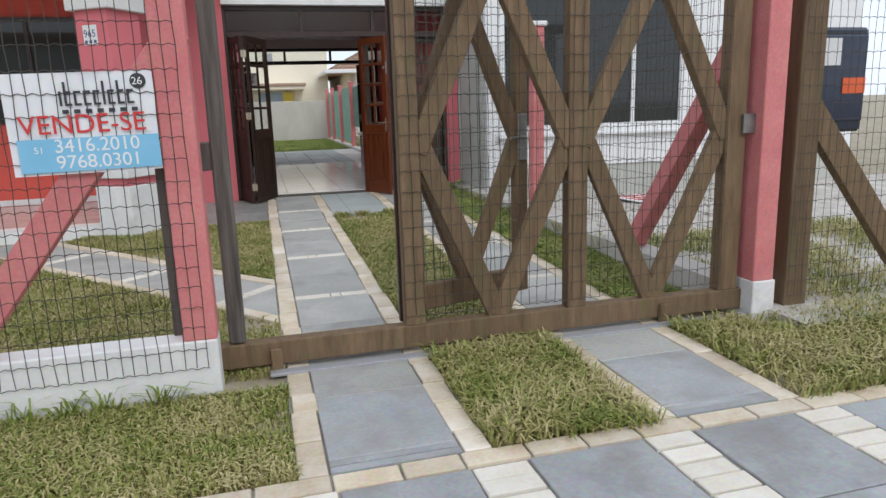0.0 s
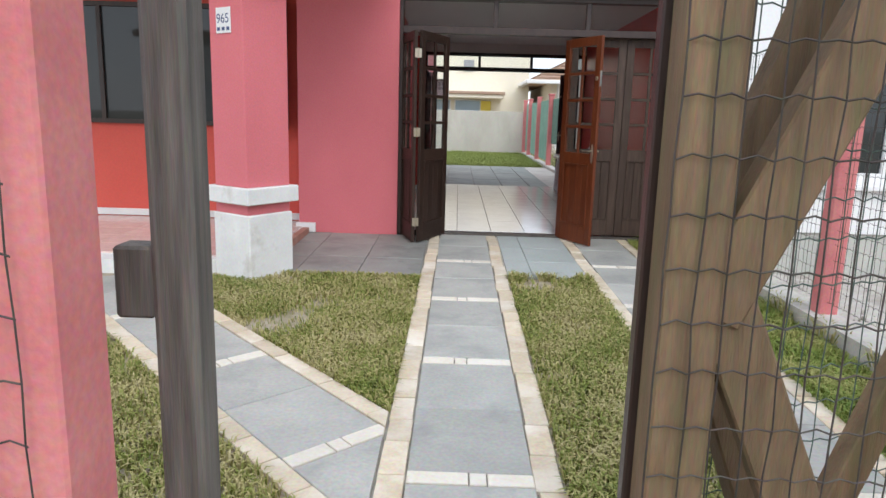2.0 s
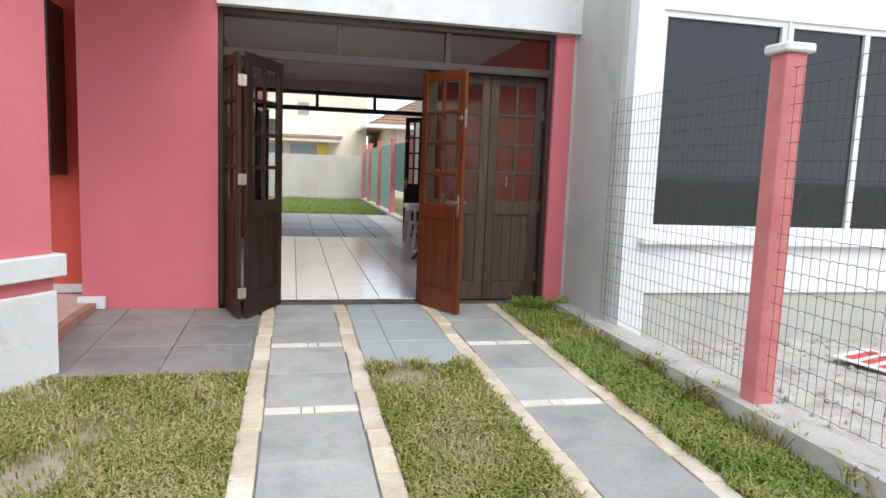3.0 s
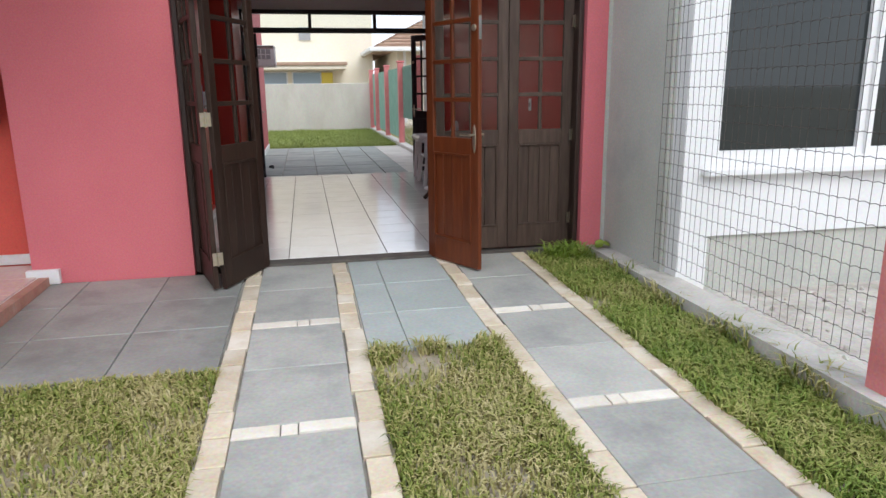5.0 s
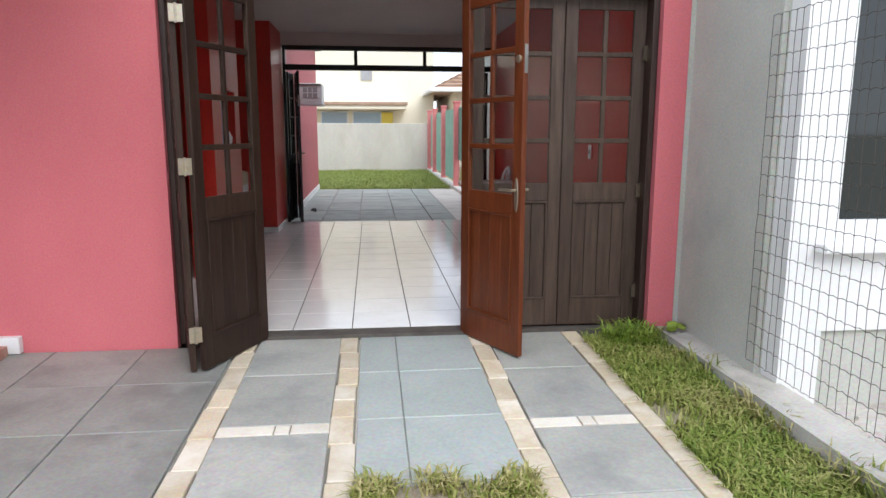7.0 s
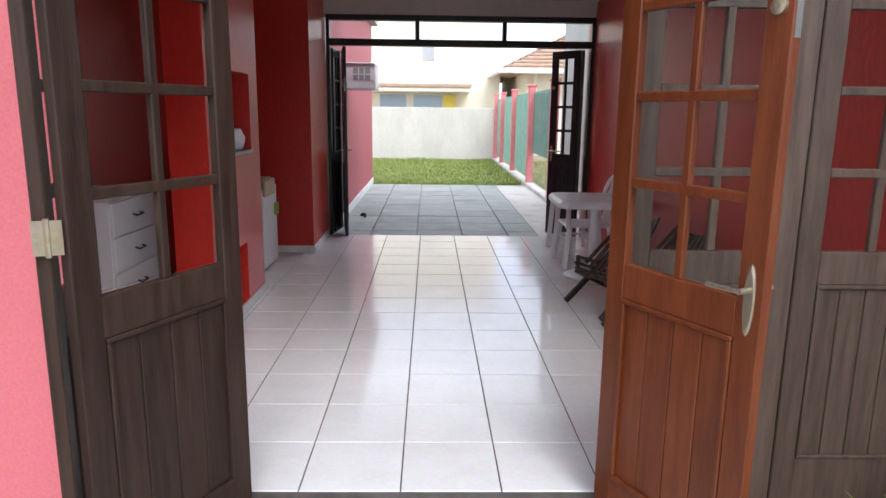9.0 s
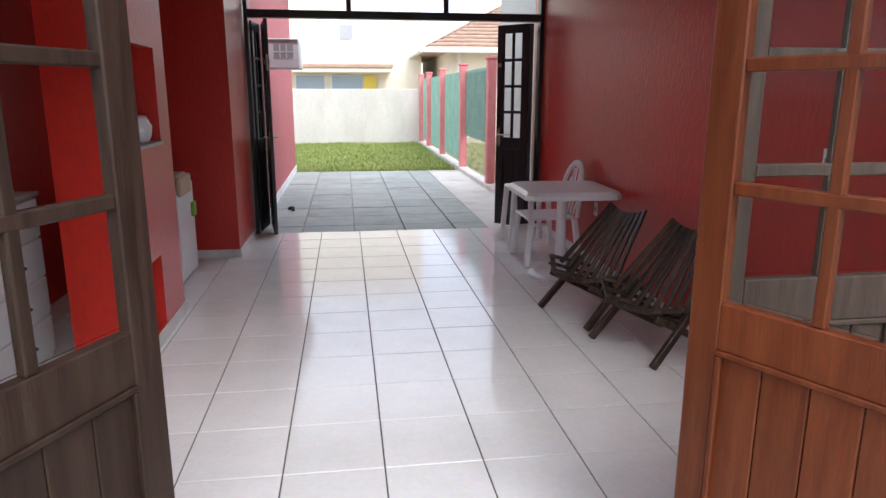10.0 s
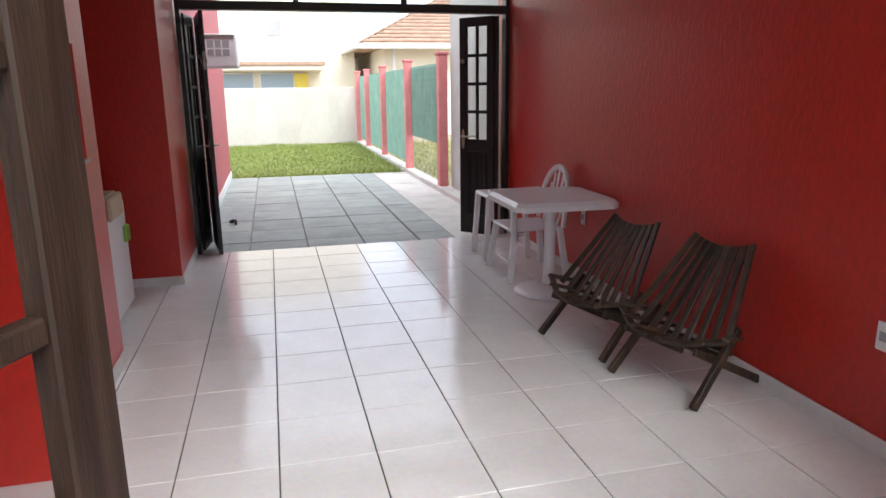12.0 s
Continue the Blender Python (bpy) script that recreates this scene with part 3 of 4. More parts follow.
part("wire_netting", wire_net((0.55, GY - 0.055), (2.62, GY - 0.055), 0.06, 1.9), WIRE, gate, "rusty square wire netting")
leaf = thing("gate_door", "brown wooden gate door standing open behind the gate", "gate", pose(0.62, 2.97, 0, 0, 0, 16))
for x0, x1 in ((0, 0.07), (0.76, 0.85)):
    part("stile", box(x0, x1, 0, 0.06, 0.03, 1.9, bev=0.005), WOOD_GATE, leaf)
for z0, z1 in ((0.03, 0.18), (1.8, 1.9)):
    part("rail", box(0.07, 0.76, 0.003, 0.057, z0, z1, bev=0.005), WOOD_GATE, leaf)
for a, b in (((0.05, 0.95), (0.4, 1.85)), ((0.4, 1.85), (0.78, 1.0)), ((0.05, 1.0), (0.4, 0.15)), ((0.4, 0.15), (0.78, 1.0))):
    part("brace", beam(bmesh.new(), (a[0], 0.03, a[1]), (b[0], 0.03, b[1]), 0.09, 0.05), WOOD_GATE, leaf)
part("lock", box(0.77, 0.84, -0.012, 0.0, 0.86, 1.14, bev=0.004), STEEL, leaf, "steel lock plate")
part("lever", rod(bmesh.new(), (0.69, -0.04, 1.0), (0.81, -0.04, 1.0), 0.01, 8), STEEL, leaf, "steel lever handle")
part("wire_netting", wire_net((0.02, 0.065), (0.84, 0.065), 0.06, 1.88), WIRE_GREEN, leaf, "green coated wire netting")

# ---- street fence ----
fence = thing("street_fence", "wire fence with pink posts on a white low wall", "fence")
part("low_wall", box(-6, -0.43, 2.58, 2.74, -0.22, 0.13, bev=0.008), WHITE_OLD, fence, "weathered white low wall")
part("post", box(-0.585, -0.43, 2.585, 2.735, 0.13, 2.1, bev=0.006), PINK_POST, fence, "pink concrete post")
part("post", box(-3.0, -2.85, 2.585, 2.735, 0.13, 2.1, bev=0.006), PINK_POST, fence)
part("brace", beam(bmesh.new(), (-0.47, 2.66, 1.57), (-1.62, 2.66, 0.04), 0.13, 0.12), PINK_POST, fence, "slanted pink concrete brace")
part("bar", box(-0.64, -0.6, 2.705, 2.735, 0.13, 0.98), WOOD_POST, fence)
part("wire_netting", wire_net((-3.5, 2.565), (-0.43, 2.565), 0.0, 2.05), WIRE, fence, "rusty square wire netting")
rp = thing("gate_post", "pink concrete gate post with white base and brace", "post")
part("base", box(2.735, 2.9, 2.71, 2.96, -0.25, 0.07, bev=0.006), WHITE_OLD, rp, "white painted base")
part("shaft", box(2.74, 2.89, 2.72, 2.95, 0.07, 2.15, bev=0.006), PINK_POST, rp)
part("brace", beam(bmesh.new(), (2.81, 2.9, 1.75), (2.77, 4.2, 0.0), 0.13, 0.13, up=(1, 0, 0)), PINK_POST, rp, "slanted pink brace")
wf = thing("wooden_fence", "weathered wooden fence frame with wire netting", "fence")
part("post", box(3.0, 3.17, 2.74, 2.86, -0.2, 2.0, bev=0.006), WOOD_GATE, wf)
part("brace", beam(bmesh.new(), (3.13, 2.8, 1.12), (3.95, 2.8, 0.1), 0.16, 0.07), WOOD_GATE, wf)
part("wire_netting", wire_net((3.0, 2.72), (5.5, 2.72), -0.05, 1.9), WIRE, wf)
mb = thing("meter_box", "dark blue plastic electricity meter box on a steel pole", "meter box")
part("body", box(3.28, 3.76, 3.0, 3.22, 0.95, 1.62, bev=0.02), BLUE_BOX, mb)
part("cover", box(3.32, 3.74, 2.985, 3.0, 1.02, 1.57, bev=0.006), glass("smoked_cover", (0.03, 0.04, 0.07), 0.1, True), mb)
part("label_plate", box(3.38, 3.52, 2.978, 2.984, 1.38, 1.55), WHITE, mb)
part("sticker", box(3.55, 3.73, 2.976, 2.984, 1.2, 1.3), ORANGE, mb, "red and yellow warning sticker")
part("pole", rod(bmesh.new(), (3.38, 3.12, -0.3), (3.38, 3.12, 0.96), 0.045, 12), STEEL, mb, "galvanised steel pole")
side = thing("side_fence", "wire fence with pink posts on the concrete kerb", "fence")
for y in (6.29,):
    part("post", box(2.735, 2.865, y - 0.065, y + 0.065, 0.02, 2.0, bev=0.006), PINK_POST, side, "pink concrete post")
    part("post_cap", box(2.705, 2.895, y - 0.095, y + 0.095, 2.0, 2.05, bev=0.01), WHITE_OLD, side, "white post cap")
part("wire_netting", wire_net((2.77, 8.3), (2.8, 3.0), 0.12, 2.02, 0.06, 0.1, 0.0018), WIRE, side, "thin square wire netting")
# rear garden fence
rear = thing("garden_fence", "green netting garden fence with pink posts", "fence")
for y in (18.8, 21.45, 24.4, 27.1, 29.05):
    part("post", box(2.75, 2.89, y - 0.08, y + 0.08, 0.0, 2.0, bev=0.01), PINK_POST, rear)
    part("post_cap", box(2.73, 2.91, y - 0.1, y + 0.1, 2.0, 2.05, bev=0.012), PINK_POST, rear)
for y0, y1, zz in ((18.9, 21.36, 0.65), (21.54, 24.3, 0.1), (24.5, 27.0, 0.1), (27.2, 28.95, 0.1)):
    part("shade_net", box(2.86, 2.87, y0, y1, zz, 1.9), NET, rear, "green shade netting")
part("wire_netting", wire_net((2.85, 18.9), (2.85, 21.36), 0.05, 1.9, 0.1, 0.1), WIRE_GREEN, rear)

# ---- veranda column ----
col = thing("veranda_column", "pink square column on a white weathered base", "column", pose(-1.6, 7.45, 0, 0, 0, 57))
part("base", box(-0.245, 0.245, -0.23, 0.23, -0.2, 0.46, bev=0.012), WHITE_OLD, col, "white weathered base")
part("neck", box(-0.235, 0.235, -0.205, 0.205, 0.46, 0.55, bev=0.005), PINK, col)
part("band", box(-0.285, 0.285, -0.27, 0.27, 0.55, 0.69, bev=0.008), WHITE_OLD, col, "white moulded band")
part("shaft", box(-0.235, 0.235, -0.205, 0.205, 0.69, 2.28, bev=0.006), PINK, col)
part("capital", box(-0.285, 0.285, -0.27, 0.27, 2.28, 2.42, bev=0.008), WHITE_OLD, col, "white moulded band")
part("upper_shaft", box(-0.235, 0.235, -0.205, 0.205, 2.42, 2.96, bev=0.006), PINK, col)

# ---- furniture and things in the room ----
table = thing("plastic_table", "white square plastic pedestal table beside the red wall", "table", pose(2.205, 13.1, 0, 0, 0, -1.5))
C, E = 0.38, 0.06
rim = [(-C + E, -C), (C - E, -C), (C, -C + E), (C, C - E), (C - E, C), (-C + E, C), (-C, C - E), (-C, -C + E)]
bm = prism([(x * 0.93, y * 0.93) for x, y in rim], 0.71, 0.735)
part("tabletop", bm, PLASTIC, table)
bm = bmesh.new()
rings = [[bm.verts.new((x * k, y * k, z)) for x, y in rim] for k, z in ((0.932, 0.736), (1.0, 0.71), (1.0, 0.675), (0.97, 0.675), (0.97, 0.7))]
for p, q in zip(rings, rings[1:]):
    for a in range(8):
        bm.faces.new((q[a], q[(a + 1) % 8], p[(a + 1) % 8], p[a]))
part("rim", bm, PLASTIC, table)
part("pedestal", lathe([(0.055, 0.05), (0.043, 0.15), (0.04, 0.6), (0.06, 0.71)], 20), PLASTIC, table, smooth=True)
part("base", lathe([(0.26, 0.0), (0.26, 0.015), (0.2, 0.03), (0.12, 0.045), (0.06, 0.07)], 32), PLASTIC, table, smooth=True)

chair = thing("plastic_armchair", "white plastic armchair with slatted rounded back", "chair", pose(2.24, 13.65, 0))
for sx, sy in ((-1, -1), (-1, 1), (1, -1), (1, 1)):
    part("leg", beam(bmesh.new(), (sx * 0.24, sy * 0.27, 0), (sx * 0.19, sy * 0.22, 0.41), 0.05, 0.04, bev=0.008), PLASTIC, chair)
part("seat", box(-0.23, 0.2, -0.22, 0.22, 0.395, 0.42, bev=0.01), PLASTIC, chair)
for sy in (-1, 1):
    bm = beam(bmesh.new(), (-0.22, sy * 0.27, 0.4), (-0.22, sy * 0.29, 0.64), 0.045, 0.03, bev=0.006)
    beam(bm, (-0.24, sy * 0.29, 0.65), (0.22, sy * 0.28, 0.66), 0.025, 0.05, bev=0.006)
    part("armrest", bm, PLASTIC, chair)
bm = bmesh.new()
pts = [(0.2 + 0.08 * math.sin(math.pi * i / 12), 0.26 * math.cos(math.pi * i / 12), 0.42 + 0.45 * math.sin(math.pi * i / 12) ** 0.7) for i in range(13)]
for a, b in zip(pts, pts[1:]):
    beam(bm, a, b, 0.045, 0.025, up=(1, 0, 0), bev=0.004)
part("back_frame", bm, PLASTIC, chair)
for k in range(-2, 3):
    zt = 0.845 - 0.03 * k * k
    part("back_slat", beam(bmesh.new(), (0.2, k * 0.07, 0.42), (0.28, k * 0.08, zt), 0.03, 0.012, up=(1, 0, 0), bev=0.003), PLASTIC, chair)

stool = thing("plastic_stool", "tall white plastic stool standing behind the chair", "stool", pose(2.24, 14.32, 0))
for sx, sy in ((-1, -1), (-1, 1), (1, -1), (1, 1)):
    part("leg", beam(bmesh.new(), (sx * 0.2, sy * 0.19, 0), (sx * 0.165, sy * 0.16, 0.56), 0.05, 0.035, bev=0.008), PLASTIC, stool)
part("seat", box(-0.19, 0.19, -0.185, 0.185, 0.55, 0.585, bev=0.014), PLASTIC, stool)
part("stretcher", box(-0.175, 0.175, -0.19, -0.17, 0.2, 0.23, bev=0.005), PLASTIC, stool)

STICK = surf("dark_weathered_slat_wood", (0.026, 0.017, 0.012), (0.07, 0.045, 0.028), 0.45, 5, 45, 0.4, rnd=0.45, c3=(0.16, 0.07, 0.025), stain=0.45, stretch=(5, 5, 1), spec=0.35)


def stick_chair(m):
    """A folding slat chair: fanned back slats run down between the seat slats."""
    c = thing("slatted_chair", "low dark wooden folding slat chair on the tiles", "chair", m, "slatted chairs by the wall")
    for k in range(9):
        v = (k - 4) / 4
        lo = Vector((0.12 + 0.03 * v * v, v * 0.29, 0.235 + 0.07 * v * v))
        hi = Vector((0.46 + 0.015 * v * v, v * 0.165, 0.69 + 0.035 * v * v))
        part("back_slat", beam(bmesh.new(), lo, hi, 0.036, 0.017, up=(1, v * 0.35, -1), bev=0.004), STICK, c)
    for k in range(8):
        v = (k - 3.5) / 3.5
        a = Vector((-0.05 + 0.13 * v * v, v * 0.33, 0.30 + 0.055 * v * v))
        b = Vector((0.33 + 0.02 * v * v, v * 0.22, 0.175 + 0.1 * v * v))
        part("seat_slat", beam(bmesh.new(), a, b, 0.042, 0.02, up=(0.4, v * 0.3, 1), bev=0.004), STICK, c)
    for p, q in ((-1, -0.5), (-0.5, 0), (0, 0.5), (0.5, 1)):
        a, b = [Vector((-0.03 + 0.13 * u * u, u * 0.325, 0.283 + 0.055 * u * u)) for u in (p, q)]
        part("front_rail", beam(bmesh.new(), a, b, 0.035, 0.022, up=(0, 0, 1), bev=0.004), STICK, c)
    for s in (-1, 1):
        part("front_leg", beam(bmesh.new(), (0.3, s * 0.245, 0.34), (-0.03, s * 0.265, 0.008), 0.045, 0.03, up=(0, 1, 0), bev=0.004), STICK, c)
        part("rear_leg", beam(bmesh.new(), (0.02, s * 0.215, 0.27), (0.53, s * 0.25, 0.012), 0.042, 0.024, up=(0, 1, 0), bev=0.004), STICK, c)
    for x, z, w in ((0.1, 0.245, 0.25), (0.3, 0.2, 0.22), (0.18, 0.225, 0.27)):
        part("crossbar", rod(bmesh.new(), (x, -w, z), (x, w, z), 0.013, 8), STICK, c)
    part("top_rail", rod(bmesh.new(), (0.45, -0.155, 0.63), (0.45, 0.155, 0.63), 0.011, 8), STICK, c)
    return c


stick_chair(pose(2.04, 11.355, 0, 0, 0, 17.7))
stick_chair(pose(1.9, 12.0, 0, 0, 0, 17))

wm = thing("washing_machine", "white top-loading washing machine in the alcove", "washing machine", pose(-1.075, 13.4, 0))
part("body", box(-0.28, 0.28, -0.28, 0.28, 0.02, 0.78, bev=0.02), PLASTIC, wm)
part("lid", box(-0.26, 0.26, -0.26, 0.26, 0.78, 0.8, bev=0.006), PLASTIC, wm)
part("foot", box(-0.25, 0.25, -0.25, 0.25, 0, 0.02), BLACK, wm)
bm = box(-1.2, -0.775, 13.12, 13.48, 0.80, 0.86, bev=0.025)
add_box(bm, -0.795, -0.76, 13.12, 13.48, 0.7, 0.85, bev=0.012)
tagged(link("towel", bm, TOWEL), "beige towel draped over the washing machine", "towel")
tagged(link("cloth", box(-0.795, -0.765, 13.54, 13.63, 0.48, 0.6, bev=0.01, m=None), GREEN_CLOTH), "green cloth hanging at the washing machine", "cloth")

cab = thing("drawer_cabinet", "white drawer cabinet with dark handles in the alcove", "cabinet", pose(-1.2, 11.45, 0))
part("body", box(-0.42, -0.02, -0.34, 0.33, 0, 0.92, bev=0.004), WHITE, cab)
part("top", box(-0.425, 0.01, -0.35, 0.34, 0.92, 0.945, bev=0.004), CONCRETE, cab)
for k in range(4):
    z = 0.04 + 0.22 * k
    d = part("drawer", box(-0.02, 0.0, -0.33, 0.32, z, z + 0.208, bev=0.004), WHITE, cab)
    bm = rod(bmesh.new(), (0.025, -0.05, z + 0.1), (0.025, 0.05, z + 0.1), 0.006, 8)
    for y in (-0.05, 0.05):
        rod(bm, (0.0, y, z + 0.11), (0.026, y, z + 0.1), 0.006, 8)
    part("handle", bm, BLACK, d, "dark curved handle")

ob = tagged(link("plastic_bottle", lathe([(0.06, 0), (0.065, 0.02), (0.065, 0.22), (0.05, 0.3), (0.05, 0.42), (0.03, 0.46)], 16), BLUE_PLASTIC, smooth=True), "blue plastic container standing in the niche", "container")
ob.matrix_world = pose(-0.76, 11.98, 1.18)
bm = bmesh.new()
bmesh.ops.create_icosphere(bm, subdivisions=3, radius=0.09)
for v in bm.verts:
    v.co *= 1 + 0.25 * noise.noise(v.co * 18)
    v.co.z = max(v.co.z, -0.07)
ob = tagged(link("plastic_bag", bm, PLASTIC, smooth=True), "crumpled white plastic bag in the niche", "bag")
ob.matrix_world = pose(-0.74, 12.12, 1.25)
for y, z in ((13.36, 0.5), (10.6, 0.5), (10.59, 1.17)):
    s = thing("wall_outlet", "white plastic wall outlet on the red wall", "outlet", pose(2.6, y, z), "wall outlets")
    part("plate", box(-0.008, 0, -0.035, 0.035, -0.06, 0.06, bev=0.003), PLASTIC, s)
    part("socket", box(-0.012, -0.008, -0.018, 0.018, -0.02, 0.02, bev=0.002), PLASTIC_GREY, s)
bm = bmesh.new()
for i in range(10):
    a = i * 0.11
    rod(bm, (0.09 * math.cos(a) - 0.05, 0.12 * math.sin(a * 1.7), 0.02 + 0.012 * (i % 3)), (0.09 * math.cos(a + 0.4) - 0.05, 0.12 * math.sin(a * 1.7 + 0.5), 0.03), 0.018, 6)
ob = tagged(link("sandal", bm, BLACK), "black sandals lying on the rear paving", "sandal")
ob.matrix_world = pose(-0.27, 16.78, -0.05)

# ---- air conditioner on the rear wall ----
ac = thing("air_conditioner", "white window air conditioner jutting from the rear wall", "air conditioner", pose(-0.49, 17.2, 1.77))
part("case", box(-0.1, 0.42, -0.28, 0.28, 0, 0.37, bev=0.015), PLASTIC, ac)
part("grille", box(0.1, 0.34, -0.288, -0.281, 0.13, 0.3), PLASTIC_GREY, ac, "dark side grille")
for x in (0.17, 0.25):
    part("grille_bar", box(x, x + 0.015, -0.294, -0.288, 0.13, 0.3), PLASTIC, ac)
part("grille_bar", box(0.1, 0.34, -0.294, -0.288, 0.2, 0.215), PLASTIC, ac)
part("bracket", box(0.0, 0.4, -0.3, -0.26, 0.33, 0.36), STEEL, ac)

# ---- house number and sale banner ----
plate = tagged(link("house_number", box(-0.006, 0, -0.09, 0.09, -0.1, 0.1, bev=0.002), WHITE), "white ceramic house number tiles with blue figures", "house number")
cm = pose(-1.6, 7.45, 0, 0, 0, 57)
plate.matrix_world = cm @ pose(-0.237, 0.02, 2.03)
tm = Matrix(((0, 0, -1, -0.0065), (-1, 0, 0, 0.083), (0, 1, 0, -0.02), (0, 0, 0, 1)))
NAVY = surf("dark_blue_enamel", (0.02, 0.035, 0.12), (0.03, 0.05, 0.16), 0.3, 5, 30, 0)
text_mesh("965", 0.105, "figures", NAVY, plate, tm)
for k in range(3):
    part("ornament", box(-0.008, -0.0062, 0.058 - 0.058 * k - 0.017, 0.058 - 0.058 * k + 0.017, -0.08, -0.052), NAVY, plate)

ban = thing("sale_banner", "white and blue vinyl sale banner tied behind netting", "banner", pose(-1.18, 2.572, 0.955, 0, -1, 0))
bm = bmesh.new()
bmesh.ops.create_grid(bm, x_segments=24, y_segments=16, size=0.5)
for v in bm.verts:
    x, y = v.co.x + 0.5, v.co.y + 0.5
    v.co = (x * 0.6, 0.004 * math.sin(9 * x) * math.sin(5 * y), y * 0.43)
part("sheet", bm, BANNER, ban)
up = Matrix.Rotation(radians(90), 4, "X")
part("blue_band", box(0.03, 0.595, -0.009, -0.0075, 0.012, 0.155), SIGN_BLUE, ban, "blue printed band")
for words, size, mat, x, z, nm in (("VENDE-SE", 0.115, SIGN_RED, 0.045, 0.175, "lettering"), ("3416.2010", 0.082, WHITE, 0.17, 0.095, "phone_number"), ("9768.0301", 0.082, WHITE, 0.17, 0.025, "phone_number"), ("51", 0.04, WHITE, 0.09, 0.095, "phone_number")):
    text_mesh(words, size, nm, mat, ban, Matrix.Translation((x, -0.0102, z)) @ up)
d = part("round_badge", lathe([(0.033, 0), (0.033, 0.0015)], 24), SIGN_BLACK, ban)
d.matrix_local = Matrix.Translation((0.54, -0.0075, 0.385)) @ up
text_mesh("26", 0.045, "badge_number", WHITE, ban, Matrix.Translation((0.514, -0.0102, 0.37)) @ up)
x = 0.22
for k in range(9):
    h = 0.1 if k in (1, 5, 7) else 0.062
    bm = box(x, x + 0.01, -0.009, -0.0075, 0.29, 0.29 + h)
    if k not in (0, 5):
        add_box(bm, x + 0.01, x + 0.028, -0.009, -0.0075, 0.29, 0.30)
        add_box(bm, x + 0.01, x + 0.028, -0.009, -0.0075, 0.342, 0.352)
    part("logo_shape", bm, SIGN_BLACK, ban)
    x += 0.02 if k in (0, 5) else 0.038
for k in range(7):
    part("logo_shape", box(0.225 + 0.046 * k, 0.25 + 0.046 * k, -0.009, -0.0075, 0.258, 0.275), SIGN_BLACK, ban)

# ---- houses beyond the garden wall ----
hs = thing("beige_house", "tall cream house with a flat canopy beyond the wall", "house")
part("wall", box(-9, 3.6, 36, 44, -0.3, 7.0), BEIGE, hs)
part("canopy", box(-9, 2.3, 34.6, 36, 2.25, 2.5, bev=0.03), BEIGE, hs)
part("gutter", box(-9, 2.35, 34.5, 34.62, 2.42, 2.56, bev=0.02), ROOF, hs)
for a, b in ((-1.4, -0.3), (0.0, 1.2)):
    w = part("window", box(a - 0.06, b + 0.06, 35.93, 36.02, 1.3, 2.2), WHITE, hs)
    part("pane", box(a, b, 35.9, 35.93, 1.35, 2.15), glass("pale_blue_glass", (0.35, 0.45, 0.55), 0.1, True), w)
part("awning_sign", box(1.25, 1.75, 35.85, 35.95, 1.4, 2.15), YELLOW, hs, "yellow painted panel")
part("vent_grille", box(0.35, 0.85, 35.93, 36.0, 3.55, 4.1), PLASTIC_GREY, hs)
h2 = thing("tiled_roof_house", "low cream house with a brown tiled roof", "house")
part("wall", box(4.3, 14, 33, 42, -0.3, 3.1), BEIGE, h2)
bm = bmesh.new()
vs = [bm.verts.new(p) for p in ((3.2, 31.9, 2.95), (15, 31.9, 2.95), (15, 43, 2.95), (3.2, 43, 2.95), (7.5, 37.5, 5.2), (12, 37.5, 5.2))]
for f in ((0, 1, 5, 4), (1, 2, 5), (2, 3, 4, 5), (3, 0, 4), (3, 2, 1, 0)):
    bm.faces.new([vs[i] for i in f])
part("roof", bm, ROOF, h2, "brown tiled hip roof")
bm = bmesh.new()
for k in range(14):
    t = k / 14
    beam(bm, (3.2 + 4.3 * t, 31.9 + 5.6 * t, 2.99 + 2.25 * t), (15 - 3 * t, 31.9 + 5.6 * t, 2.99 + 2.25 * t), 0.1, 0.07, up=(0, 0, 1))
    beam(bm, (3.2 + 4.3 * t, 31.9 + 5.6 * t, 2.99 + 2.25 * t), (3.2 + 4.3 * t, 43 - 5.5 * t, 2.99 + 2.25 * t), 0.1, 0.07, up=(0, 0, 1))
part("roof_tiles", bm, ROOF, h2)
part("gutter", box(3.05, 15, 31.75, 31.95, 2.85, 3.02, bev=0.03), WHITE, h2)
part("gutter", box(3.05, 3.25, 31.95, 43, 2.85, 3.02, bev=0.03), WHITE, h2)
part("downpipe", rod(bmesh.new(), (4.6, 32.8, 0), (4.6, 32.8, 2.9), 0.06, 10), WHITE, h2)
house3 = thing("house_across_street", "pale house across the street behind", "house")
part("wall", box(-14, 14, -22, -14, -0.3, 4.5), WHITE_OLD, house3)
part("roof", box(-14.5, 14.5, -22.5, -13.5, 4.5, 4.8), ROOF, house3)

# ---- grass ----
def inside(p, poly):
    c = False
    for i in range(len(poly)):
        (x1, y1), (x2, y2) = poly[i - 1], poly[i]
        if (y1 > p[1]) != (y2 > p[1]) and p[0] < (x2 - x1) * (p[1] - y1) / (y2 - y1) + x1:
            c = not c
    return c


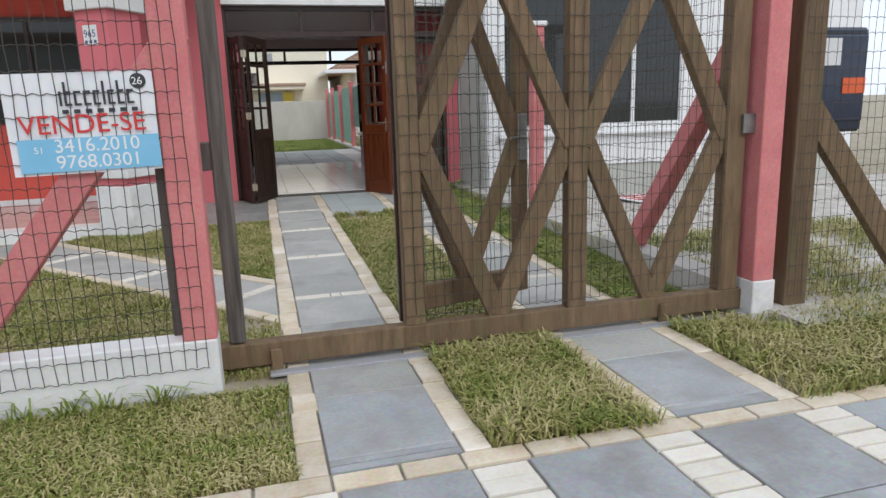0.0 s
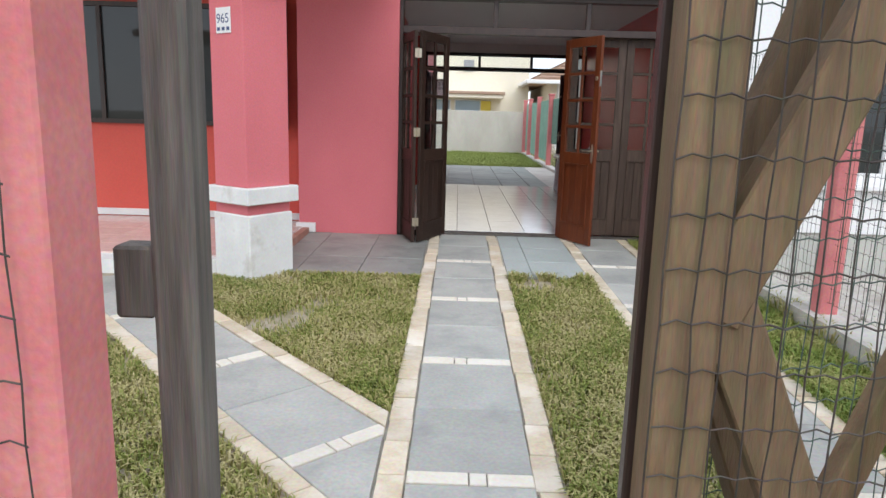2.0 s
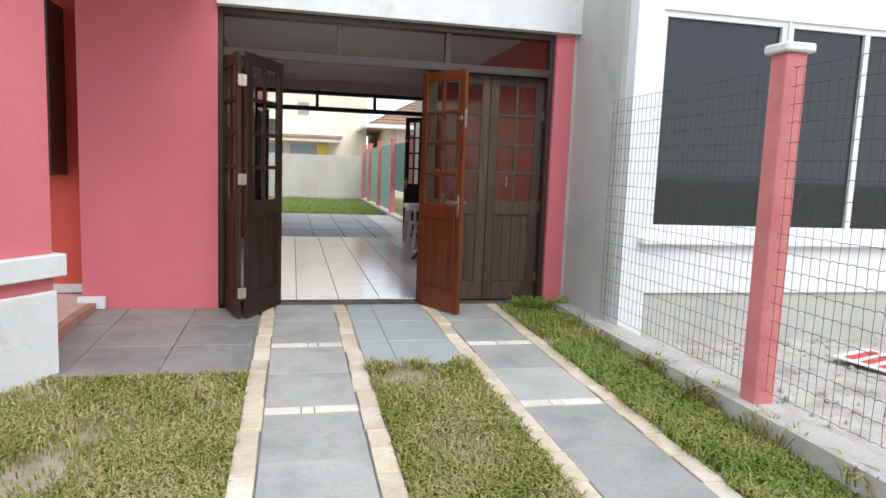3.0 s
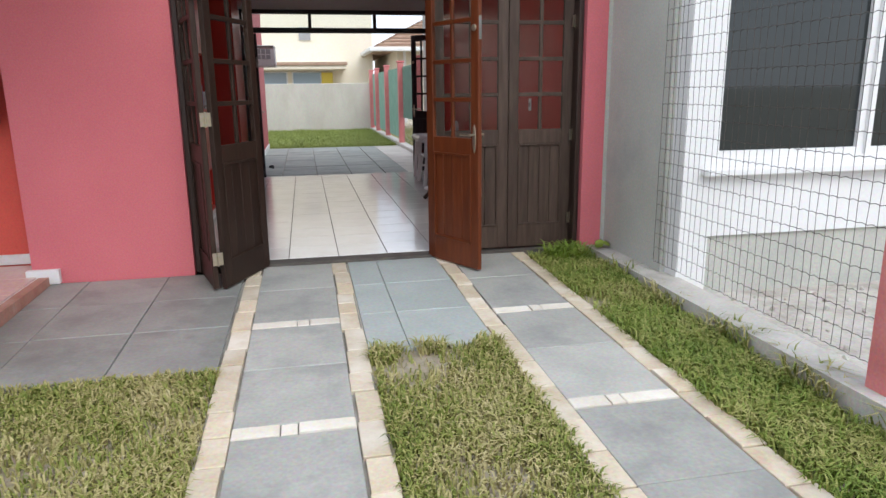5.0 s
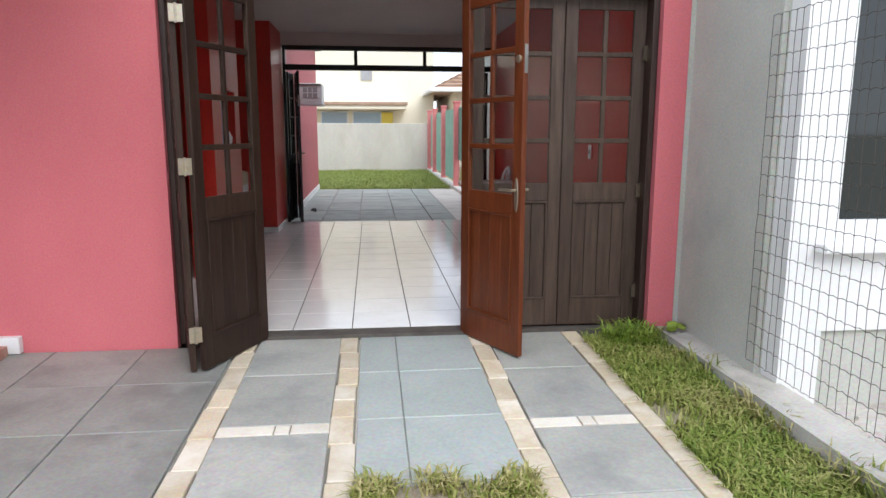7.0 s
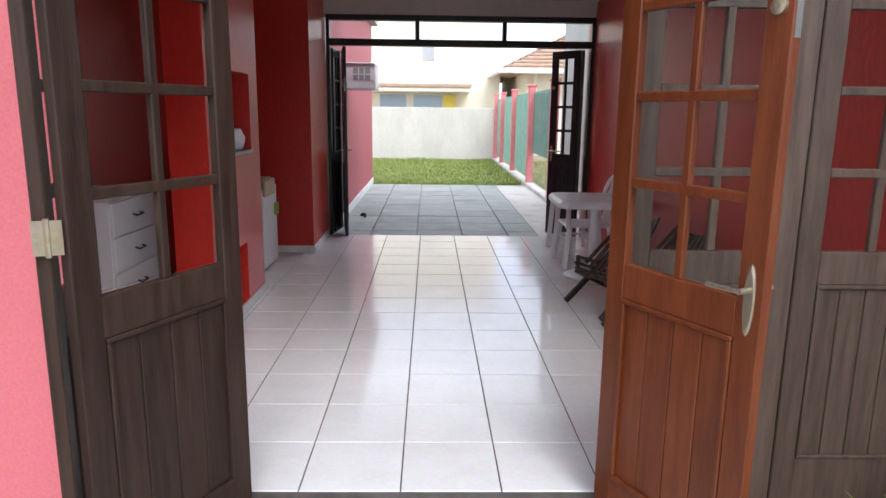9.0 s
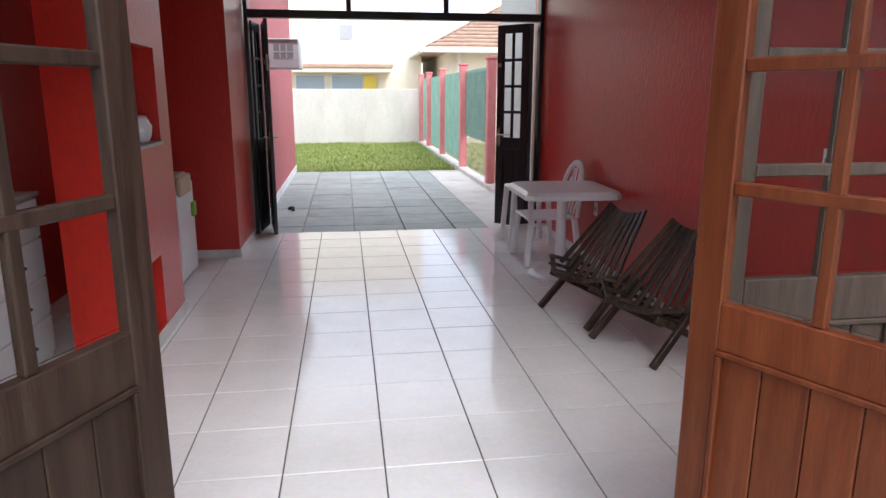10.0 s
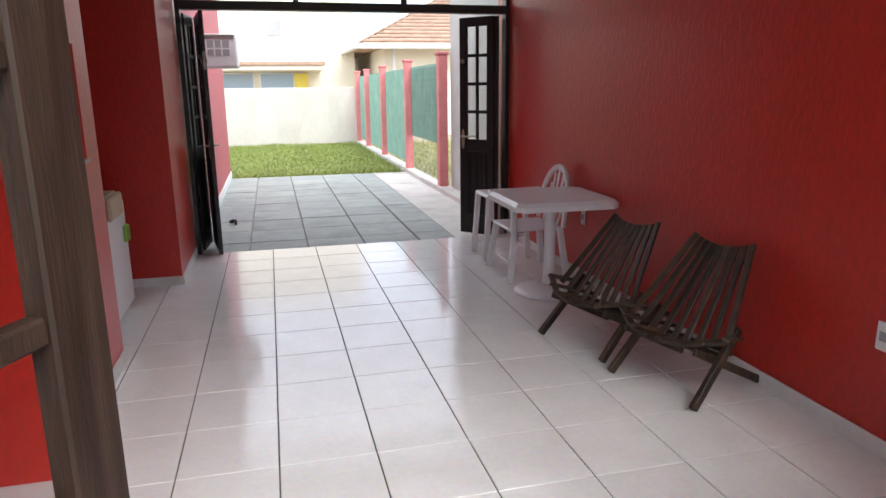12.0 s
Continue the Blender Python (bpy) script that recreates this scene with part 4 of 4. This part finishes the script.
def grass(name, poly, density, material, label, height=0.031, base=None, thin=0.5, seed=1, fringe=0.0):
    """Bent blades scattered over the outline poly; bare where the noise is low."""
    rng = np.random.default_rng(seed)
    xs, ys = [p[0] for p in poly], [p[1] for p in poly]
    n = int((max(xs) - min(xs)) * (max(ys) - min(ys)) * density)
    verts, faces = [], []
    R = rng.random((n, 7))
    for r in R:
        x, y = min(xs) + r[0] * (max(xs) - min(xs)), min(ys) + r[1] * (max(ys) - min(ys))
        if not inside((x, y), poly):
            continue
        bare = noise.noise((x * 1.6, y * 1.6, 3.1)) * 0.5 + 0.5
        if bare < thin and r[6] > max(0.0, (bare - 0.24) / (thin - 0.24)) ** 0.9 + 0.06:
            continue
        z = (base if base is not None else gz(y)) - 0.022
        h = height * (0.45 + r[2]) * (0.7 + 0.6 * bare)
        a, w = r[3] * 6.283, 0.0025 + 0.0035 * r[4]
        lean = 0.4 + 1.3 * r[5]
        dx, dy = math.cos(a), math.sin(a)
        k = len(verts)
        verts += [(x - dy * w, y + dx * w, z), (x + dy * w, y - dx * w, z), (x + dx * h * lean * 0.45 + dy * w * 0.9, y + dy * h * lean * 0.45 - dx * w * 0.9, z + 0.018 + h * 0.7), (x + dx * h * lean * 0.45 - dy * w * 0.9, y + dy * h * lean * 0.45 + dx * w * 0.9, z + 0.018 + h * 0.7), (x + dx * h * lean * 1.1, y + dy * h * lean * 1.1, z + 0.018 + h * (0.95 - 0.35 * r[5]))]
        faces += [(k, k + 1, k + 2, k + 3), (k + 3, k + 2, k + 4)]
    me = bpy.data.meshes.new(name)
    me.from_pydata(verts, [], faces)
    me.materials.append(material)
    return tagged(new(name, me), label, "grass", "", "stuff")


DX, DY = -0.678, 0.735


def diag(u, v):
    """A point of the slanting path: u along it, v across it."""
    return (DX * u + DY * v, DY * u - DX * v)


def on_edge(v, x):
    u = (DY * v - x) / -DX
    return diag(u, v)


UP, LO = 3.119, 2.379
P1 = on_edge(UP, -0.125)
P2 = on_edge(LO, -0.125)
LAB = "coarse green and straw-coloured lawn grass"
for k, (x, y) in enumerate(((2.66, 8.6), (2.67, 7.9), (2.68, 7.2), (2.69, 6.6), (2.7, 6.0), (2.71, 5.3), (2.72, 4.6))):
    grass("weed_tuft", [(x - 0.07, y - 0.2), (x + 0.03, y - 0.2), (x + 0.03, y + 0.2), (x - 0.07, y + 0.2)], 2600, GRASS, "grass blades hanging over the kerb", 0.09, base=-0.04, seed=60 + k, thin=0.0)
grass("lawn_grass", [P1, (-0.125, 7.41), (-1.3, 7.41), (-1.5, 7.1), (-2.05, 7.22), on_edge(UP, -2.2)], 9000, GRASS, LAB, seed=1)
grass("lawn_grass", [P2, on_edge(LO, -3.3), (-5, 7.2), (-5, 2.76), (-0.125, 2.76)], 5500, GRASS, LAB, seed=2)
grass("lawn_grass", [(0.66, 2.95), (1.4, 2.95), (1.4, 7.5), (0.66, 7.5)], 9500, GRASS, LAB, seed=3, thin=0.6)
grass("lawn_grass", [(2.14, 2.95), (2.66, 2.95), (2.65, 9.22), (2.14, 9.22)], 7500, GRASS_KERB, "long green grass along the kerb", 0.05, seed=4, thin=0.4)
grass("lawn_grass", [(-4, 1.66), (-0.125, 1.66), (-0.125, 2.57), (-4, 2.57)], 9500, GRASS, "dry trampled grass in front of the wall", seed=5, thin=0.42)
grass("lawn_grass", [(0.66, 1.66), (1.4, 1.62), (1.4, 2.76), (0.66, 2.76)], 7500, GRASS, LAB, 0.065, seed=6, thin=0.2)
grass("lawn_grass", [(2.14, 1.62), (5, 1.62), (5, 2.72), (2.14, 2.72)], 5000, GRASS, LAB, 0.065, seed=7)
grass("lawn_grass", [(2.9, 2.75), (6, 2.75), (6, 5), (2.9, 5)], 1500, GRASS, "weedy grass on rubble ground", 0.08, base=-0.12, seed=8, thin=0.5)
grass("rear_lawn_grass", [(-3, 21.5), (2.72, 21.5), (2.72, 29.2), (-3, 29.2)], 1100, GRASS_LUSH, "lush green rear lawn", 0.11, base=-0.1, seed=9, thin=0.1)
grass("rear_lawn_grass", [(2.94, 18.8), (7, 18.8), (7, 29.2), (2.94, 29.2)], 350, GRASS, "rough grass beyond the garden fence", 0.12, base=-0.1, seed=10, thin=0.1)
grass("weed_tuft", [(2.3, 9.0), (2.6, 9.0), (2.6, 9.24), (2.3, 9.24)], 9000, LEAF, "bright green weeds at the door foot", 0.11, seed=11, thin=0.0)
for i, (x, y) in enumerate(((0.75, 7.46), (1.0, 7.48), (1.33, 7.46), (0.72, 7.4))):
    grass("weed_tuft", [(x - 0.07, y - 0.06), (x + 0.07, y - 0.06), (x + 0.07, y + 0.06), (x - 0.07, y + 0.06)], 9000, GRASS, "green grass tuft at the slab edge", 0.055, seed=20 + i, thin=0.0)
for i in range(5):
    x = (-0.95, -1.12, -1.3, -1.75, -0.7)[i]
    grass("weed_tuft", [(x - 0.05, 2.52), (x + 0.05, 2.52), (x + 0.05, 2.575), (x - 0.05, 2.575)], 6000, GRASS_LUSH, "green weeds at the wall foot", 0.12, seed=30 + i, thin=0.0)
# broad leaves of a small weed by the grey wall
bm = bmesh.new()
rng = random.Random(3)
for i in range(9):
    a = rng.uniform(0, 6.28)
    m = Matrix.Translation((0.05 * math.cos(a), 0.05 * math.sin(a), 0.03 + 0.03 * rng.random())) @ Matrix.Rotation(a, 4, "Z") @ Matrix.Rotation(0.5, 4, "Y")
    bmesh.ops.create_circle(bm, cap_ends=True, segments=8, radius=0.035, matrix=m)
ob = tagged(link("weed_plant", bm, LEAF), "small broad-leaved weed on the kerb", "plant")
ob.matrix_world = pose(2.74, 9.12, 0.03)
# rubble and a fallen sign on the neighbouring ground
bm = bmesh.new()
rng = random.Random(8)
for i in range(260):
    s = rng.uniform(0.008, 0.035)
    m = Matrix.Translation((rng.uniform(2.95, 5.5), rng.uniform(5, 8.1), -0.12 + s * 0.3)) @ Euler((rng.uniform(0, 3), rng.uniform(0, 3), rng.uniform(0, 3))).to_matrix().to_4x4() @ Matrix.Diagonal((s, s * rng.uniform(0.5, 1), s * 0.6, 1))
    bmesh.ops.create_icosphere(bm, subdivisions=1, radius=1, matrix=m)
tagged(link("rubble", bm, RUBBLE), "loose stones and rubble on bare ground", "rubble", "", "stuff")
fs = thing("fallen_sign", "white board with red print lying on the ground", "sign", pose(4.75, 7.35, -0.1, 4, 3, 25))
part("board", box(-0.35, 0.35, -0.22, 0.22, 0, 0.012, bev=0.002), WHITE, fs)
for k in range(3):
    part("print_bar", box(-0.28, 0.28, -0.15 + 0.12 * k, -0.08 + 0.12 * k, 0.012, 0.0135), SIGN_RED, fs)

# ---- paving, piece by piece ----
def piece(name, poly, z, material, parent, h=0.03, slope=True, lip=0.004):
    """One paving piece with a chamfered upper edge, laid on the yard's fall."""
    cx, cy = sum(p[0] for p in poly) / len(poly), sum(p[1] for p in poly) / len(poly)
    bm = bmesh.new()
    rings = []
    for s, dz in ((0, -h), (0, -lip), (lip, 0)):
        ring = []
        for x, y in poly:
            d = math.hypot(x - cx, y - cy)
            k = max(0.0, 1 - s * 1.4 / d)
            X, Y = (x - cx) * k, (y - cy) * k
            ring.append(bm.verts.new((X, Y, dz + (gz(cy + Y) - gz(cy) if slope else 0))))
        rings.append(ring)
    n = len(poly)
    for a, b in zip(rings, rings[1:]):
        for i in range(n):
            bm.faces.new((a[i], a[(i + 1) % n], b[(i + 1) % n], b[i]))
    bm.faces.new(rings[-1])
    bmesh.ops.recalc_face_normals(bm, faces=bm.faces)
    ob = link(name, bm, material, parent)
    ob.location = (cx, cy, z if not slope else gz(cy) + z)
    return ob


def rect(x0, x1, y0, y1, g=0.003):
    return [(x0 + g, y0 + g), (x1 - g, y0 + g), (x1 - g, y1 - g), (x0 + g, y1 - g)]


RNG = random.Random(11)
J = lambda a: RNG.uniform(-a, a)
def bed(name, x0, x1, y0, y1, label, joint=MORTAR):
    bm = bmesh.new()
    ys = [y0] + [v for v in (3.5,) if y0 < v < y1] + [y1]
    for a, b in zip(ys, ys[1:]):
        bm.faces.new([bm.verts.new((x, y, gz(y) - 0.012)) for x, y in ((x0, a), (x1, a), (x1, b), (x0, b))])
    return structure(name, bm, joint, label, "path")
lp = bed("path_left", -0.125, 0.65, 1.6, 9.37, "slate drive strip with sandstone borders")
rp2 = bed("path_right", 1.4, 2.15, 1.6, 9.37, "slate drive strip beside the kerb")
mid = bed("apron_middle", 0.65, 1.4, 7.5, 9.37, "greenish slate slabs before the doors", PALE)
la = bed("apron_left", -1.5, -0.125, 7.42, 9.25, "slate slabs before the pink wall")
for par, x0, x1, yk in ((lp, 0.0, 0.53, 8.07), (rp2, 1.5, 2.03, 8.03)):
    y = 9.36
    first = True
    while y > 1.75:
        nxt = yk if first else y - 1.29 + 0.1
        nxt = max(nxt, 1.66)
        if nxt < 3.0 < y:
            nxt = 2.95 if y > 3.3 else nxt
        m2 = (y + nxt) / 2
        for a, b in ((m2, y), (nxt, m2)):
            piece("slab", rect(x0, x1, a, b), 0.004 + J(0.002), SLATE if a > 2.2 else SLATE_BLUE, par)
        if nxt > 3.2:
            c = (x0 + x1) / 2 + J(0.05)
            for a, b in ((x0, c - 0.04), (c - 0.04, c + 0.035), (c + 0.035, x1)):
                piece("strip", rect(a, b, nxt - 0.095 + J(0.004), nxt), 0.005 + J(0.002), PALE, par)
            y = nxt - 0.1
        else:
            y = nxt
        first = False
    for a, b in ((x0 - 0.12, x0), (x1, x1 + 0.12)):
        y = 9.36
        while y > 1.66:
            n = max(1.66, y - RNG.uniform(0.2, 0.34))
            w = J(0.008)
            piece("border_stone", [(a + 0.004 + w, n + 0.004), (b - 0.004 + w, n + 0.004), (b - 0.004 + w, y - 0.004), (a + 0.004 + w, y - 0.004)], 0.006 + J(0.003), SAND, par)
            y = n
GREENISH = surf("greenish_slate_slab", (0.35, 0.385, 0.365), (0.42, 0.45, 0.43), 0.5, 3, 50, 0.25, rnd=0.06, c3=(0.42, 0.36, 0.25), stain=0.4)
for x0, x1 in ((0.655, 0.885), (0.885, 1.38)):
    for y0, y1 in ((7.5, 8.1), (8.1, 8.72), (8.72, 9.36)):
        piece("slab", rect(x0, x1, y0, y1, 0.0018), 0.003 + J(0.001), GREENISH, mid)
for x0, x1 in ((-1.5, -1.24), (-1.24, -0.685), (-0.685, -0.13)):
    for y0, y1 in ((7.42, 8.06), (8.06, 8.65), (8.65, 9.245)):
        piece("slab", rect(x0, x1, y0, y1, 0.0025), 0.005 + J(0.002), SLATE_OLD, la)


def clip(poly, x):
    out = []
    for i, p in enumerate(poly):
        q = poly[(i + 1) % len(poly)]
        if p[0] <= x:
            out.append(p)
        if (p[0] <= x) != (q[0] <= x):
            t = (x - p[0]) / (q[0] - p[0])
            out.append((x, p[1] + t * (q[1] - p[1])))
    return out


bm = bmesh.new()
bm.faces.new([bm.verts.new((x, y, gz(y) - 0.012)) for x, y in (P2, P1, diag(6.75, UP), diag(6.75, LO))])
bmesh.ops.recalc_face_normals(bm, faces=bm.faces)
dp = structure("path_diagonal", bm, MORTAR, "slanting slate path to the veranda", "path")


def dpiece(name, u0, u1, v0, v1, mat, z):
    p = clip([diag(u0 + 0.004, v0 + 0.004), diag(u1 - 0.004, v0 + 0.004), diag(u1 - 0.004, v1 - 0.004), diag(u0 + 0.004, v1 - 0.004)], -0.13)
    if len(p) > 2:
        piece(name, p, z, mat, dp)


for u in (2.23, 3.45, 4.67, 5.89):
    for a, b in ((0.05, 0.635), (0.635, 1.17)):
        dpiece("slab", u + a, u + b, LO + 0.11, UP - 0.11, SLATE, 0.003 + J(0.002))
    for a, b in ((0, 0.22), (0.22, 0.3), (0.3, 0.52)):
        dpiece("strip", u - 0.05, u + 0.05, LO + 0.11 + a, LO + 0.11 + b, PALE, 0.005)
for v in (LO, UP - 0.11):
    u = 2.0
    while u < 6.7:
        n = u + RNG.uniform(0.2, 0.3)
        dpiece("border_stone", u, n, v, v + 0.11, SAND, 0.006 + J(0.003))
        u = n
# street pavement
sp = structure("pavement", box(-8, 10, -1.6, 1.66, -0.35, -0.168), MORTAR, "slate street pavement with sandstone strips", "pavement")
x = -3.0
while x < 5:
    n = x + RNG.uniform(0.24, 0.32)
    piece("border_stone", rect(x, n, 1.54 + J(0.004), 1.655, 0.006), -0.153 + J(0.003), SAND, sp, slope=False)
    x = n
for k in range(-4, 6):
    x = 0.52 + 0.735 * k
    for j in range(28):
        piece("brick", rect(x + J(0.006), x + 0.232 + J(0.006), 1.535 - 0.108 * (j + 1), 1.535 - 0.108 * j, 0.0075), -0.152 + J(0.005), PALE, sp, slope=False)
    for y0, y1 in ((0.98, 1.535), (0.43, 0.98), (-0.12, 0.43), (-0.67, -0.12), (-1.5, -0.67)):
        piece("slab", rect(x + 0.235, x + 0.735, y0, y1), -0.154 + J(0.003), SLATE_BLUE, sp, slope=False)
# rear paving
for i in range(5):
    x0 = -0.62 + 0.58 * i
    for j in range(10):
        piece("slab", rect(max(x0, -0.525), min(x0 + 0.58, 2.099), 15.145 + 0.635 * j, 15.145 + 0.635 * (j + 1), 0.008), -0.055 + J(0.003), YARD_SLAB, YARD, slope=False)
# room tiles
FL = bpy.data.objects["floor"]
for i in range(-7, 4):
    x0 = 1.0 + 0.4035 * i
    for j in range(14):
        y0, y1 = 9.505 + 0.4035 * j, min(9.505 + 0.4035 * (j + 1), 15.14)
        if y1 - y0 > 0.05:
            piece("tile", rect(x0, min(x0 + 0.4035, 2.599), y0, y1, 0.003), 0.0 + J(0.0004), TILE, FL, h=0.012, slope=False, lip=0.0015)
# veranda tiles
VF = bpy.data.objects["veranda_floor"]
for i in range(6):
    for j in range(5):
        x1 = -1.58 - 0.42 * i
        piece("tile", rect(x1 - 0.42, x1, 9.6 - 0.42 * (j + 1), 9.6 - 0.42 * j, 0.003), 0.042, TERRACE_TILE, VF, h=0.012, slope=False, lip=0.0015)
